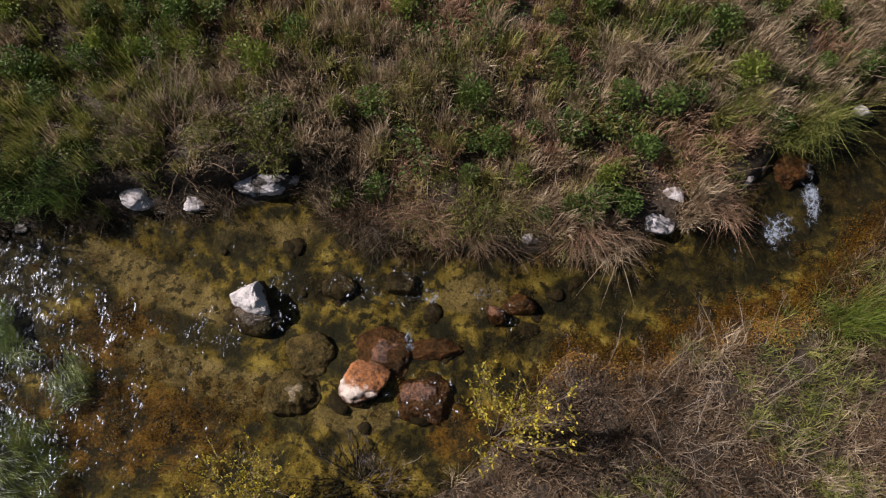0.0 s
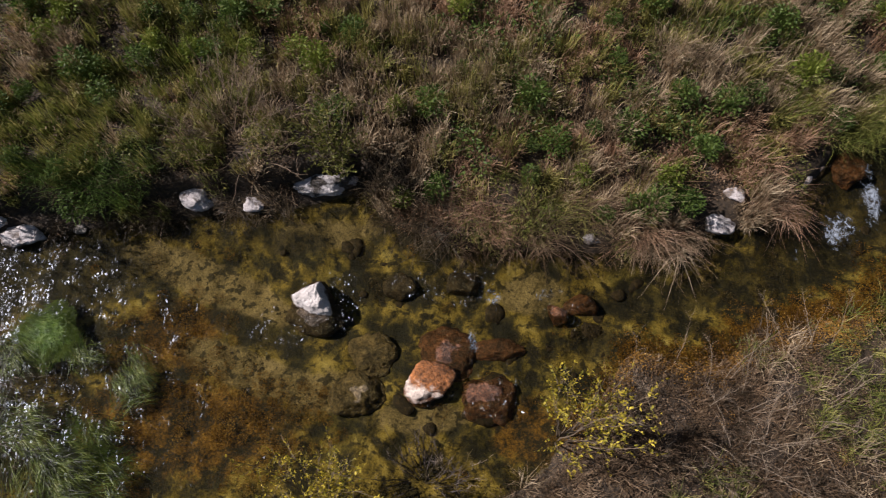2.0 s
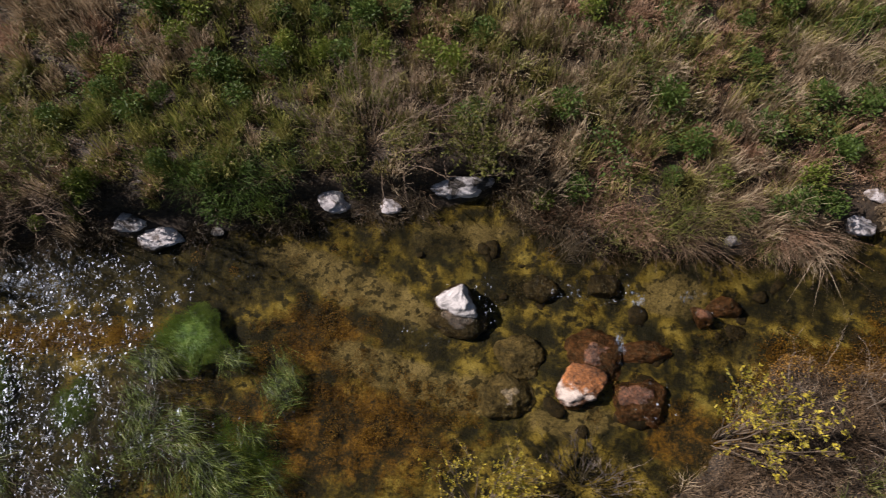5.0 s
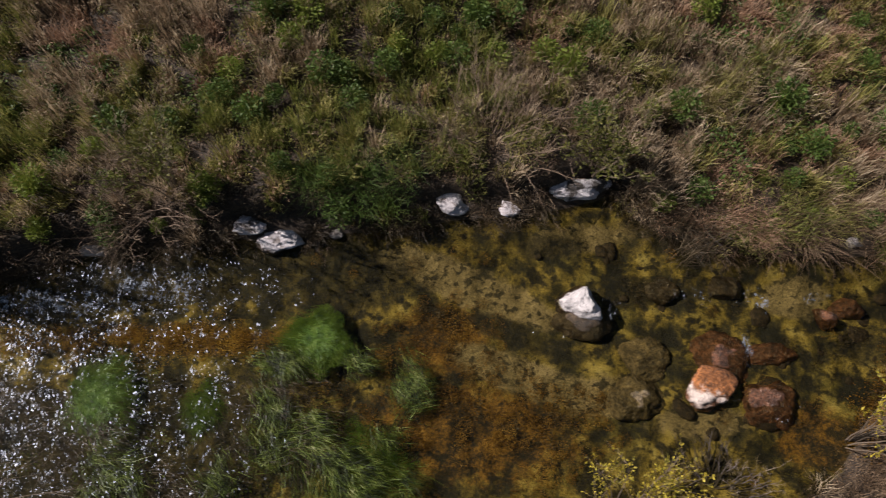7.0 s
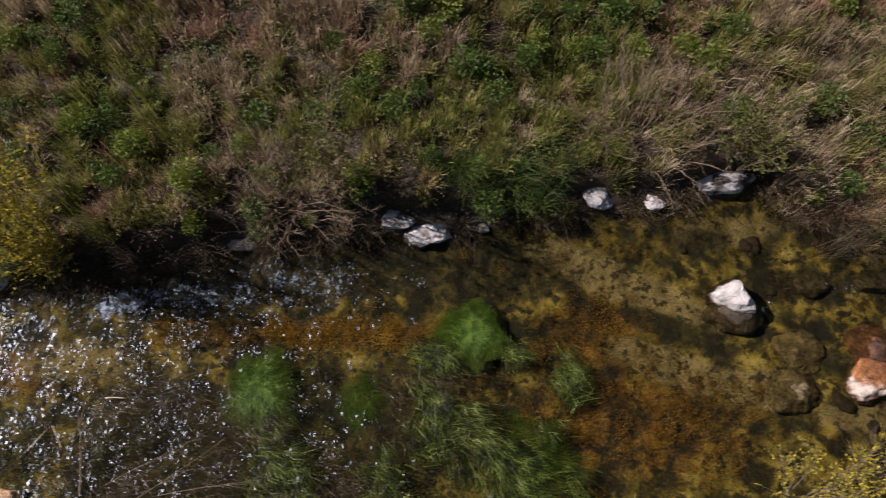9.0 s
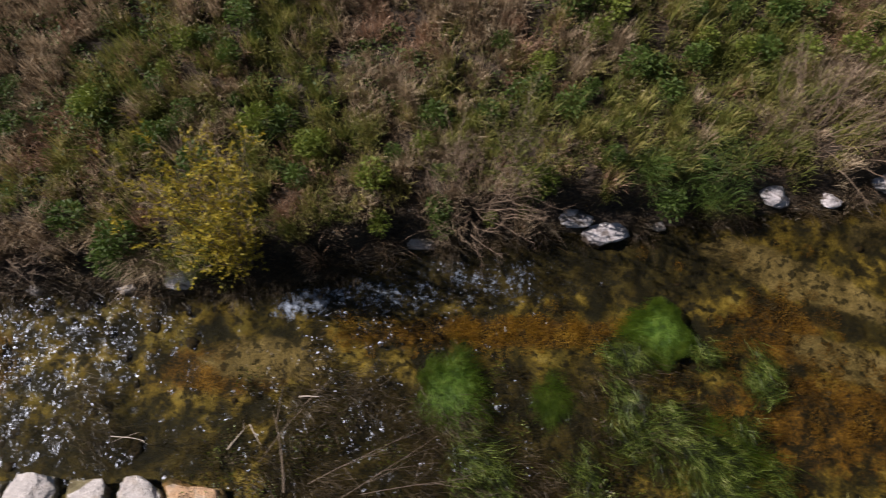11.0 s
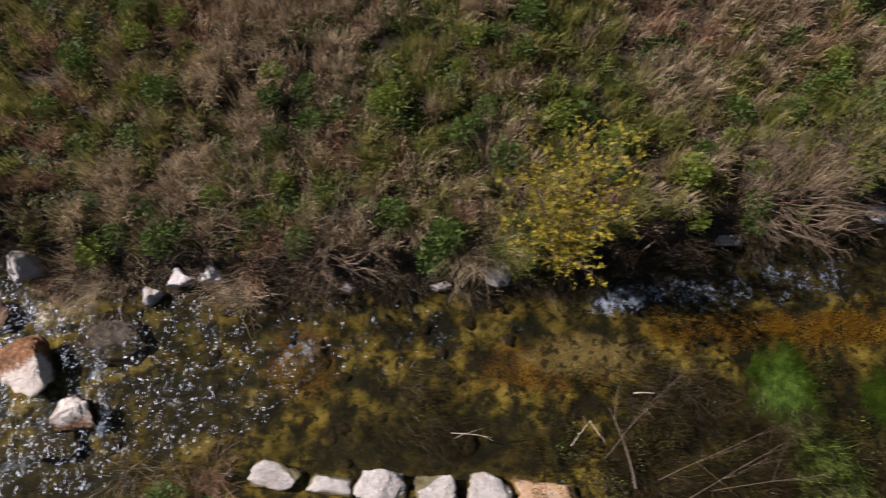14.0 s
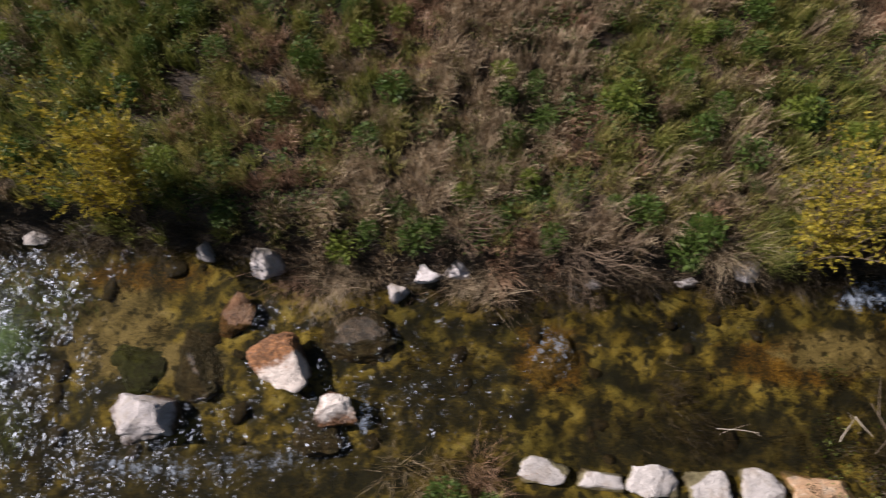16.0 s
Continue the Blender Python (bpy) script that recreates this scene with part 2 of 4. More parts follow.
def ground_material():
    n = Nodes("stream_bed_and_soil")
    p = n.place()
    zone = n.attr("zone")
    sep = n.add("SeparateColor", Color=zone.outputs["Color"])
    sand, rust, dark_and_shade = sep.outputs[0], sep.outputs[1], sep.outputs[2]
    land = zone.outputs["Alpha"]
    flat = n.place((1.0, 1.0, 0.15))
    lumps = n.noise(flat, 3.4, 5, 0.52, 0.3)
    spots = n.noise(flat, 11.0, 4, 0.55, 0.2)
    fine = n.noise(p, 34, 6, 0.7)
    grain = n.math("ADD", n.math("MULTIPLY", lumps, 0.8), n.math("MULTIPLY", fine, 0.2))
    bed = n.ramp(grain, (0.39, (0.010, 0.009, 0.004)), (0.455, (0.060, 0.047, 0.013)), (0.51, (0.20, 0.145, 0.030)), (0.57, (0.42, 0.305, 0.066)), (0.66, (0.58, 0.46, 0.16)))
    drift = n.noise(flat, 1.6, 4, 0.6, 0.4)
    bed = n.mix(n.ramp(drift, (0.40, 0.7), (0.50, 0.0)), bed, n.ramp(grain, (0.42, (0.005, 0.005, 0.002)), (0.50, (0.085, 0.072, 0.014)), (0.60, (0.24, 0.20, 0.055))))
    bed = n.mix(n.ramp(spots, (0.36, 0.9), (0.48, 0.0)), bed, (0.012, 0.010, 0.004))
    sandy = n.ramp(n.math("ADD", n.math("MULTIPLY", lumps, 0.45), n.math("MULTIPLY", fine, 0.55)), (0.38, (0.11, 0.083, 0.034)), (0.49, (0.305, 0.228, 0.112)), (0.62, (0.50, 0.38, 0.21)))
    sandy = n.mix(n.ramp(spots, (0.40, 0.85), (0.46, 0.0)), sandy, (0.016, 0.013, 0.005))
    rusty = n.ramp(n.math("ADD", n.math("MULTIPLY", lumps, 0.5), n.math("MULTIPLY", fine, 0.5)), (0.42, (0.017, 0.010, 0.004)), (0.49, (0.122, 0.061, 0.010)), (0.56, (0.292, 0.143, 0.017)), (0.66, (0.476, 0.269, 0.054)))
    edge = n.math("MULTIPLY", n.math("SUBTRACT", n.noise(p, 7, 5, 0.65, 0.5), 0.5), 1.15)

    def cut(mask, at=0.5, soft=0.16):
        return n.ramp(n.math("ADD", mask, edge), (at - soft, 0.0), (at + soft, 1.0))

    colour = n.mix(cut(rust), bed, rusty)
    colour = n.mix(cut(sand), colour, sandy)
    # near-black mix: dark weed and bed, with the bank's shade put into the colour
    colour = n.mix(n.math("MULTIPLY", cut(dark_and_shade), 0.80), colour, n.ramp(n.math("ADD", n.math("MULTIPLY", fine, 0.5), n.math("MULTIPLY", spots, 0.5)), (0.42, (0.003, 0.003, 0.002)), (0.53, (0.020, 0.015, 0.006)), (0.63, (0.095, 0.072, 0.022))))
    weedy = n.math("ADD", n.math("MULTIPLY", n.noise(flat, 5.5, 3, 0.55, 0.4), 0.7), n.math("MULTIPLY", n.noise(flat, 21, 3, 0.55), 0.3))
    weedy = n.math("ADD", weedy, n.math("MULTIPLY", sand, 0.22))
    colour = n.mix(n.ramp(weedy, (0.41, 0.92), (0.475, 0.0)), colour, n.ramp(fine, (0.36, (0.002, 0.002, 0.001)), (0.50, (0.008, 0.006, 0.003)), (0.62, (0.045, 0.032, 0.010))))
    grit = n.noise(p, 160, 2, 0.6)
    colour = n.mix(n.ramp(grit, (0.36, 0.8), (0.50, 0.0)), colour, (0.012, 0.010, 0.005))
    soil = n.ramp(n.noise(p, 22, 6, 0.7), (0.3, (0.010, 0.006, 0.003)), (0.5, (0.032, 0.020, 0.010)), (0.7, (0.085, 0.054, 0.028)))
    colour = n.mix(land, colour, soil)
    relief = n.math("ADD", n.math("MULTIPLY", lumps, 1.0), n.math("MULTIPLY", fine, 0.6))
    return n.done(n.add("BsdfPrincipled", Base_Color=colour, Roughness=0.75, Normal=n.bump(relief, 0.9, 0.035)).outputs[0])


def water_material():
    """Clear shallow water: light passes, the surface mirrors by its angle, and white covers froth and painted glints.
    """
    n = Nodes("stream_water")
    p = n.place((1.0, 0.75, 1.0), 8.0)
    sep = n.add("SeparateColor", Color=n.attr("flow").outputs["Color"])
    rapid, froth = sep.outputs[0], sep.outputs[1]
    gusts = n.ramp(n.noise(p, 4.6, 5, 0.7, 0.7), (0.41, 0.0), (0.60, 1.0))
    chop = n.math("MULTIPLY", rapid, gusts)
    swell = n.add("Bump", Height=n.noise(p, 14, 1.0, 0.5, 0.8), Strength=n.math("MULTIPLY", chop, 0.35), Distance=0.03).outputs[0]
    warp = n.add("TexNoise", Vector=p, Scale=13.0, Detail=2.0).outputs["Color"]
    total = swell
    for scale, stretch, steepness in ((140.0, (1.0, 0.30, 0.2), 1.15), (66.0, (1.0, 0.32, 0.2), 0.9)):
        bent = n.add("VectorMath", Vector=warp)
        bent.operation = "MULTIPLY_ADD"
        bent.inputs[1].default_value = (0.09, 0.05, 0.0)
        n.tree.links.new(n.place(stretch, 8.0), bent.inputs[2])
        ripple = n.add("TexVoronoi", Vector=bent.outputs[0], Scale=scale)
        tilt = n.add("VectorMath", Vector=ripple.outputs["Color"])
        tilt.operation = "SUBTRACT"
        tilt.inputs[1].default_value = (0.5, 0.5, 0.5)
        lean = n.add("VectorMath", Vector=tilt.outputs[0])
        lean.operation = "MULTIPLY"
        lean.inputs[1].default_value = (steepness, steepness, 0.0)
        steep = n.add("VectorMath", Vector=lean.outputs[0])
        steep.operation = "SCALE"
        n.tree.links.new(chop, steep.inputs["Scale"])
        both = n.add("VectorMath", Vector=total)
        both.operation = "ADD"
        n.tree.links.new(steep.outputs[0], both.inputs[1])
        total = both.outputs[0]
    unit_way = n.add("VectorMath", Vector=total)
    unit_way.operation = "NORMALIZE"
    normal = unit_way.outputs[0]
    clear = n.add("BsdfTransparent", Color=(0.632, 0.613, 0.475, 1))
    gloss = n.add("BsdfGlossy", Color=(0.40, 0.44, 0.53, 1), Roughness=0.23, Normal=normal)
    gloss.distribution = "BECKMANN"
    facing = n.add("LayerWeight", Blend=0.5, Normal=normal).outputs["Facing"]
    mirror = n.math("ADD", n.math("MULTIPLY", n.math("POWER", facing, 5.0), 0.98), 0.02, True)
    mixed = n.add("MixShader", Fac=mirror)
    n.tree.links.new(clear.outputs[0], mixed.inputs[1])
    n.tree.links.new(gloss.outputs[0], mixed.inputs[2])
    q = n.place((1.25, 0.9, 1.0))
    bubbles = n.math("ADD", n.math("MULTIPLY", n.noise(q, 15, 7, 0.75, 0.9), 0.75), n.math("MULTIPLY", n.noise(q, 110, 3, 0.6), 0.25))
    # white cover: froth where water breaks, and riffle glints put into the colour
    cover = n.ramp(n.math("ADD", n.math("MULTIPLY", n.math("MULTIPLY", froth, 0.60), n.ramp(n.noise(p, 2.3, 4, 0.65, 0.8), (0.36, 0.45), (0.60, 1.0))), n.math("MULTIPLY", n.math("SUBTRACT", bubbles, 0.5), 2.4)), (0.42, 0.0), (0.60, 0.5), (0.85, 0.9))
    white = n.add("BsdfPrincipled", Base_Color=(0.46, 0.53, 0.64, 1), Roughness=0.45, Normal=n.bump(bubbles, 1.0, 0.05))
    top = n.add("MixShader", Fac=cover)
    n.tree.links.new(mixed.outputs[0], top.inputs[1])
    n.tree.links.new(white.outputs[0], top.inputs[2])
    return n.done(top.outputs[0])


ground_mat, water_mat = ground_material(), water_material()

# ---- plan of the stream ----
rng = np.random.default_rng(7)


def lattice(x, y, seed):
    """Smooth value noise in 0..1."""
    table = np.random.default_rng(seed).random((256, 256))
    ix, iy = np.floor(x).astype(int), np.floor(y).astype(int)
    fx, fy = x - ix, y - iy
    fx, fy = fx * fx * (3 - 2 * fx), fy * fy * (3 - 2 * fy)
    a, b = table[ix % 256, iy % 256], table[(ix + 1) % 256, iy % 256]
    c, d = table[ix % 256, (iy + 1) % 256], table[(ix + 1) % 256, (iy + 1) % 256]
    return (a * (1 - fx) + b * fx) * (1 - fy) + (c * (1 - fx) + d * fx) * fy


def fbm(x, y, scale, seed, octaves=4):
    total, weight = 0, 0
    for i in range(octaves):
        total = total + lattice(x * scale * 2 ** i + 31.7 * i, y * scale * 2 ** i - 17.3 * i, seed + i) * 0.55 ** i
        weight += 0.55 ** i
    return total / weight


FAR_X = (-60, -18.2, -17.2, -15.9, -15.0, -13.6, -12.3, -11.0, -9.9, -8.6, -7.4, -5.9, -4.7, -3.7, -2.4, -1.6, -1.3, -0.5, 0.4, 1.3, 2.6, 3.3, 4.0, 4.85, 7.0, 60)
FAR_Y = (2.7, 2.58, 2.64, 2.48, 2.27, 2.04, 2.0, 1.98, 2.02, 2.14, 2.5, 2.64, 2.70, 2.87, 2.97, 3.22, 2.86, 2.52, 2.5, 2.5, 2.74, 3.09, 3.75, 4.28, 4.7, 5.5)
NEAR_X = (-60, -14.7, -13.6, -12.4, -10, -5, -3.0, -0.4, 0.15, 0.75, 1.3, 1.9, 2.75, 3.7, 4.3, 5.0, 7.0, 60)
NEAR_Y = (-0.6, -0.5, -0.12, -0.12, -0.3, -0.4, -0.3, -0.25, 0.1, 0.85, 1.35, 1.3, 1.5, 1.75, 2.3, 3.0, 3.5, 4.2)


def far_bank(x):
    return np.interp(x, FAR_X, FAR_Y) + 0.16 * (fbm(x, x * 0, 1.7, 11, 3) - 0.5)


def near_bank(x):
    return np.interp(x, NEAR_X, NEAR_Y) + 0.34 * (fbm(x, x * 0, 2.3, 21, 4) - 0.5)


def smooth(v, lo, hi):
    s = np.clip((v - lo) / (hi - lo), 0, 1)
    return s * s * (3 - 2 * s)


def ellipse(x, y, cx, cy, rx, ry, turn=0.0):
    """1 in the middle of a patch, 0 from its rim on."""
    c, s = math.cos(radians(turn)), math.sin(radians(turn))
    u, v = (x - cx) * c + (y - cy) * s, -(x - cx) * s + (y - cy) * c
    return np.clip(1.25 - np.hypot(u / rx, v / ry), 0, 1)


def height(x, y):
    """The ground: bed, the bank's step and the slope behind it."""
    x, y = np.asarray(x, float), np.asarray(y, float)
    up, down = y - far_bank(x), near_bank(x) - y
    inside = np.minimum(-up, -down)
    bed = -(0.035 + 0.125 * smooth(inside, 0, 0.6)) + 0.11 * (fbm(x, y, 2.2, 31, 4) - 0.5) + 0.05 * (fbm(x, y, 9, 37, 2) - 0.5)
    bed = bed + 0.085 * ellipse(x, y, -0.65, 1.15, 1.3, 0.8) + 0.06 * ellipse(x, y, -15.2, 1.2, 1.6, 0.9)
    bed = np.minimum(bed, -0.03)
    slope = 0.13 * smooth(up, -0.05, 0.22) + 0.115 * np.minimum(np.maximum(up, 0), 9) + 0.16 * (fbm(x, y, 1.1, 41, 4) - 0.5) * smooth(up, 0, 0.8)
    slope = slope + 0.20 * smooth(up, 0.24, 0.36) * (1 - smooth(up, 0.55, 1.9)) * (1 - smooth(x, -1.5, -1.0)) * (0.5 + fbm(x, x * 0 + 3.0, 0.9, 81, 3))
    low = 0.06 * smooth(down, -0.05, 0.25) + 0.05 * np.minimum(np.maximum(down, 0), 6) + 0.10 * (fbm(x, y, 1.3, 51, 4) - 0.5) * smooth(down, 0, 0.6)
    return np.where(inside > 0, bed, np.where(up > -0.0, slope - 0.03, low - 0.005))


def grid_mesh(name, xs, ys, z, keep=None):
    X, Y = np.meshgrid(xs, ys, indexing="ij")
    Z = z(X, Y)
    nx, ny = X.shape
    index = np.arange(nx * ny).reshape(nx, ny)
    quads = np.stack([index[:-1, :-1], index[1:, :-1], index[1:, 1:], index[:-1, 1:]], -1).reshape(-1, 4)
    verts = np.stack([X, Y, Z], -1).reshape(-1, 3)
    if keep is not None:
        good = keep(X, Y).reshape(-1)
        quads = quads[good[quads].any(1)]
        used, inverse = np.unique(quads, return_inverse=True)
        verts, quads = verts[used], inverse.reshape(-1, 4)
    return raw_mesh(name, verts, quads, True), verts


def raw_mesh(name, verts, faces, shade_smooth=False):
    """A mesh from arrays, all faces with the same number of corners."""
    me = bpy.data.meshes.new(name)
    me.vertices.add(len(verts))
    me.vertices.foreach_set("co", np.asarray(verts, np.float32).ravel())
    corners = faces.shape[1]
    me.loops.add(faces.size)
    me.loops.foreach_set("vertex_index", faces.astype(np.int32).ravel())
    me.polygons.add(len(faces))
    me.polygons.foreach_set("loop_start", np.arange(0, faces.size, corners, dtype=np.int32))
    me.polygons.foreach_set("use_smooth", np.full(len(faces), shade_smooth))
    me.update(calc_edges=True)
    me.validate()
    return me


def part(name, data, material, parent=None, label=""):
    """One mesh object, from a bmesh or a mesh, under a thing or at top level."""
    if isinstance(data, bmesh.types.BMesh):
        me = bpy.data.meshes.new(name)
        data.to_mesh(me)
        data.free()
    else:
        me = data
    if material and not me.materials:
        me.materials.append(material)
    ob = new(name, me)
    ob.parent = parent
    return tagged(ob, label)


def spread(near_lo, near_hi, step, far, growth=1.5):
    mid = list(np.arange(near_lo, near_hi, step))
    out, d = [], step
    while sum(out) < far:
        d *= growth
        out.append(d)
    side = np.cumsum(out)
    return np.array(list((near_lo - side)[::-1]) + mid + list(mid[-1] + side))


ground_me, gv = grid_mesh("ground", spread(-20.5, 8, 0.05, 900), spread(-2.0, 8.5, 0.05, 900), height)
gx, gy, gz = gv.T
sand = np.maximum.reduce([
    1.5 * ellipse(gx, gy, -3.15, 2.18, 1.15, 0.25, -24), 1.3 * ellipse(gx, gy, -2.6, 1.2, 1.0, 0.22, -18), ellipse(gx, gy, -1.9, 1.0, 0.5, 0.3), ellipse(gx, gy, -3.1, 1.45, 0.5, 0.16, -10),
    1.2 * ellipse(gx, gy, -16.75, 1.65, 0.75, 0.6), ellipse(gx, gy, -15.95, 1.3, 0.6, 0.3), ellipse(gx, gy, -8.9, 1.35, 0.9, 0.3),
    ellipse(gx, gy, -2.0, 2.75, 0.8, 0.2, 8), ellipse(gx, gy, 0.3, 2.05, 0.45, 0.28), ellipse(gx, gy, -3.9, 2.5, 0.5, 0.2), ellipse(gx, gy, -0.9, 0.75, 0.6, 0.2)])
rust = np.maximum.reduce([
    ellipse(gx, gy, -3.3, 0.65, 1.5, 0.62), ellipse(gx, gy, -3.5, 1.6, 0.6, 0.5), ellipse(gx, gy, -6.6, 1.63, 2.0, 0.22), ellipse(gx, gy, -9.4, 1.25, 1.0, 0.35),
    ellipse(gx, gy, 3.3, 1.75, 1.4, 0.3, 12), ellipse(gx, gy, 0.2, 0.6, 0.5, 0.4), 0.7 * ellipse(gx, gy, 4.7, 3.3, 0.35, 0.4), ellipse(gx, gy, -12.0, 1.3, 0.5, 0.5), ellipse(gx, gy, -16.5, 2.25, 0.9, 0.25)])
# dark bed and weed gaps, plus shade along the far bank painted in
dark_and_shade = np.maximum.reduce([
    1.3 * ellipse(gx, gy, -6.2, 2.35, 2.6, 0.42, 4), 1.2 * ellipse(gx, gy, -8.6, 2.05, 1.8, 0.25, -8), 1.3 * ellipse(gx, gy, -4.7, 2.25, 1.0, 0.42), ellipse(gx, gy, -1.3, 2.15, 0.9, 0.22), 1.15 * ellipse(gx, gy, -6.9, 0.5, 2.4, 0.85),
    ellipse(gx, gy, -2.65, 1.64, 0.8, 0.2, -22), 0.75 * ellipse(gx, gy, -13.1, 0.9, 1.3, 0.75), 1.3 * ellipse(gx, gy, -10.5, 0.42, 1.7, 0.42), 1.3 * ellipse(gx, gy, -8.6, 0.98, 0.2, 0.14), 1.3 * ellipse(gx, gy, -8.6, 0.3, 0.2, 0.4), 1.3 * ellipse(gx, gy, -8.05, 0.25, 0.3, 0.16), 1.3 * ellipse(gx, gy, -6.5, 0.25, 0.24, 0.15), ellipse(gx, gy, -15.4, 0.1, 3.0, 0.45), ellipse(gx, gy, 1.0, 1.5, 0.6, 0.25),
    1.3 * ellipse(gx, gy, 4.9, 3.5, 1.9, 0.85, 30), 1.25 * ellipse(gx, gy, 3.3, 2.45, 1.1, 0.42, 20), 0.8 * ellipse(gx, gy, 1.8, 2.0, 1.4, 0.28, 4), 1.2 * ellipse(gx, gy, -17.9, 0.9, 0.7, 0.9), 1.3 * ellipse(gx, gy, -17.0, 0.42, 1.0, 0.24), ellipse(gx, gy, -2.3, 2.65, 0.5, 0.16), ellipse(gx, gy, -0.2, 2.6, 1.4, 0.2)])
land = smooth(gz, -0.045, 0.02)
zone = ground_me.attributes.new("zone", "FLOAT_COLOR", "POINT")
zone.data.foreach_set("color", np.stack([sand, rust, dark_and_shade, land], -1).astype(np.float32).ravel())
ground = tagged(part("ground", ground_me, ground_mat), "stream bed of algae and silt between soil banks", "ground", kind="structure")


def flow_of(x, y):
    rapid = np.maximum.reduce([
        0.24 + 0.0 * x, 0.95 * ellipse(x, y, -6.9, 2.0, 2.6, 0.6), 0.7 * smooth(-x, 9.0, 11.0) * (1 - smooth(-x, 14.2, 15.2)) * smooth(y + 0.65 * smooth(-x, 11.7, 12.7), 0.85, 1.3), 0.8 * ellipse(x, y, -7.1, 0.7, 2.7, 1.4),
        0.5 * ellipse(x, y, -2.4, 1.7, 0.7, 0.4), 0.7 * ellipse(x, y, -0.6, 2.0, 0.9, 0.35), 0.6 * ellipse(x, y, -0.2, 1.2, 0.8, 0.6), 0.9 * ellipse(x, y, 3.7, 2.9, 0.6, 0.6),
        0.95 * ellipse(x, y, -14.4, 0.8, 1.0, 0.9), 0.34 * ellipse(x, y, -18.2, 1.2, 1.0, 1.8), 0.75 * ellipse(x, y, -15.9, 0.2, 2.2, 0.5), 0.35 * ellipse(x, y, -1.6, 0.1, 1.6, 0.3)])
    for cx, cy, reach in ((-2.0, 1.95, 0.5), (-2.5, 1.7, 0.4), (-0.9, 1.05, 0.4), (-0.2, 0.85, 0.5), (0.5, 1.85, 0.4), (-0.45, 2.15, 0.5), (-1.1, 2.1, 0.35), (-14.5, 1.15, 0.6), (-13.9, 0.75, 0.6), (-15.8, 0.6, 0.5), (-13.9, 1.6, 0.5), (-15.1, 1.7, 0.4)):
        rapid = np.maximum(rapid, 1.25 * ellipse(x, y, cx + 0.15, cy, reach, reach * 0.7))
    calm = (1 - 0.8 * ellipse(x, y, -16.2, 1.6, 0.9, 0.7)) * (1 - 0.9 * ellipse(x, y, -4.75, 1.58, 0.5, 0.5)) * (1 - 0.8 * ellipse(x, y, -7.05, 0.98, 0.45, 0.45)) * (1 - 0.9 * ellipse(x, y, -3.1, 2.2, 1.2, 0.35, -24))
    return rapid * calm


def froth_glint_of(x, y):
    # small patches are froth; the wide riffle ones paint bluish glints and haze
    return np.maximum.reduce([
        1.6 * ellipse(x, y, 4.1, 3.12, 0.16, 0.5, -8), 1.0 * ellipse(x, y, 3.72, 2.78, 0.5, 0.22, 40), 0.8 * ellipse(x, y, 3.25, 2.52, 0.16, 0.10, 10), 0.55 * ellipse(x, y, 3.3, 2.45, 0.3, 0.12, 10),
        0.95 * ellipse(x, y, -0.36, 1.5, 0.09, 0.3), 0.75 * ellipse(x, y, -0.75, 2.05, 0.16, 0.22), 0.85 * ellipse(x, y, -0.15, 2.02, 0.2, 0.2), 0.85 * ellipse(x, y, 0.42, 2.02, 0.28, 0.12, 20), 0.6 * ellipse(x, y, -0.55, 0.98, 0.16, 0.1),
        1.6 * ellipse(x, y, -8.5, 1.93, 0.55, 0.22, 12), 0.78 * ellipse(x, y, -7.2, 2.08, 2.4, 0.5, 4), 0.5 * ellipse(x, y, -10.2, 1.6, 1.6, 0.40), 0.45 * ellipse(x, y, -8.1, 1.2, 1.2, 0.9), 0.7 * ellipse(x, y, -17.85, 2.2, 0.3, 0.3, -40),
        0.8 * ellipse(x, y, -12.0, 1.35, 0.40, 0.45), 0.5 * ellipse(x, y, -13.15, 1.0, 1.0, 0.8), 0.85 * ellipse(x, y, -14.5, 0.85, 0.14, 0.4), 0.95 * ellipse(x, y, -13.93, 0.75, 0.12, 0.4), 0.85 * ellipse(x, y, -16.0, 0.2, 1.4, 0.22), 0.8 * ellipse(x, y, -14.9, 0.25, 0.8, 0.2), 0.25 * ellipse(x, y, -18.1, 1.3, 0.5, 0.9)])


def water_height(x, y):
    r = flow_of(x, y)
    waves = 0.03 * (fbm(x, y * 0.7, 2.6, 61, 2) - 0.5) + 0.006 * (fbm(x, y * 0.7, 9.0, 71, 2) - 0.5)
    fall = 0.10 * smooth(x, 3.5, 4.05)
    return r * waves + fall


water_me, wv = grid_mesh("water", np.arange(-20.5, 8, 0.035), np.arange(-1.6, 5.4, 0.035), water_height, lambda x, y: height(x, y) < 0.05 + 0.10 * smooth(x, 3.5, 4.05))
wx, wy, wz = wv.T
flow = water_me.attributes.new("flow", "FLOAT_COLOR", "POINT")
flow.data.foreach_set("color", np.stack([flow_of(wx, wy), froth_glint_of(wx, wy), 0 * wx, 0 * wx + 1], -1).astype(np.float32).ravel())
water = tagged(part("water", water_me, water_mat), "clear shallow stream water with ripples, froth and painted glints", "water", kind="structure")

# ---- kinds of things ----


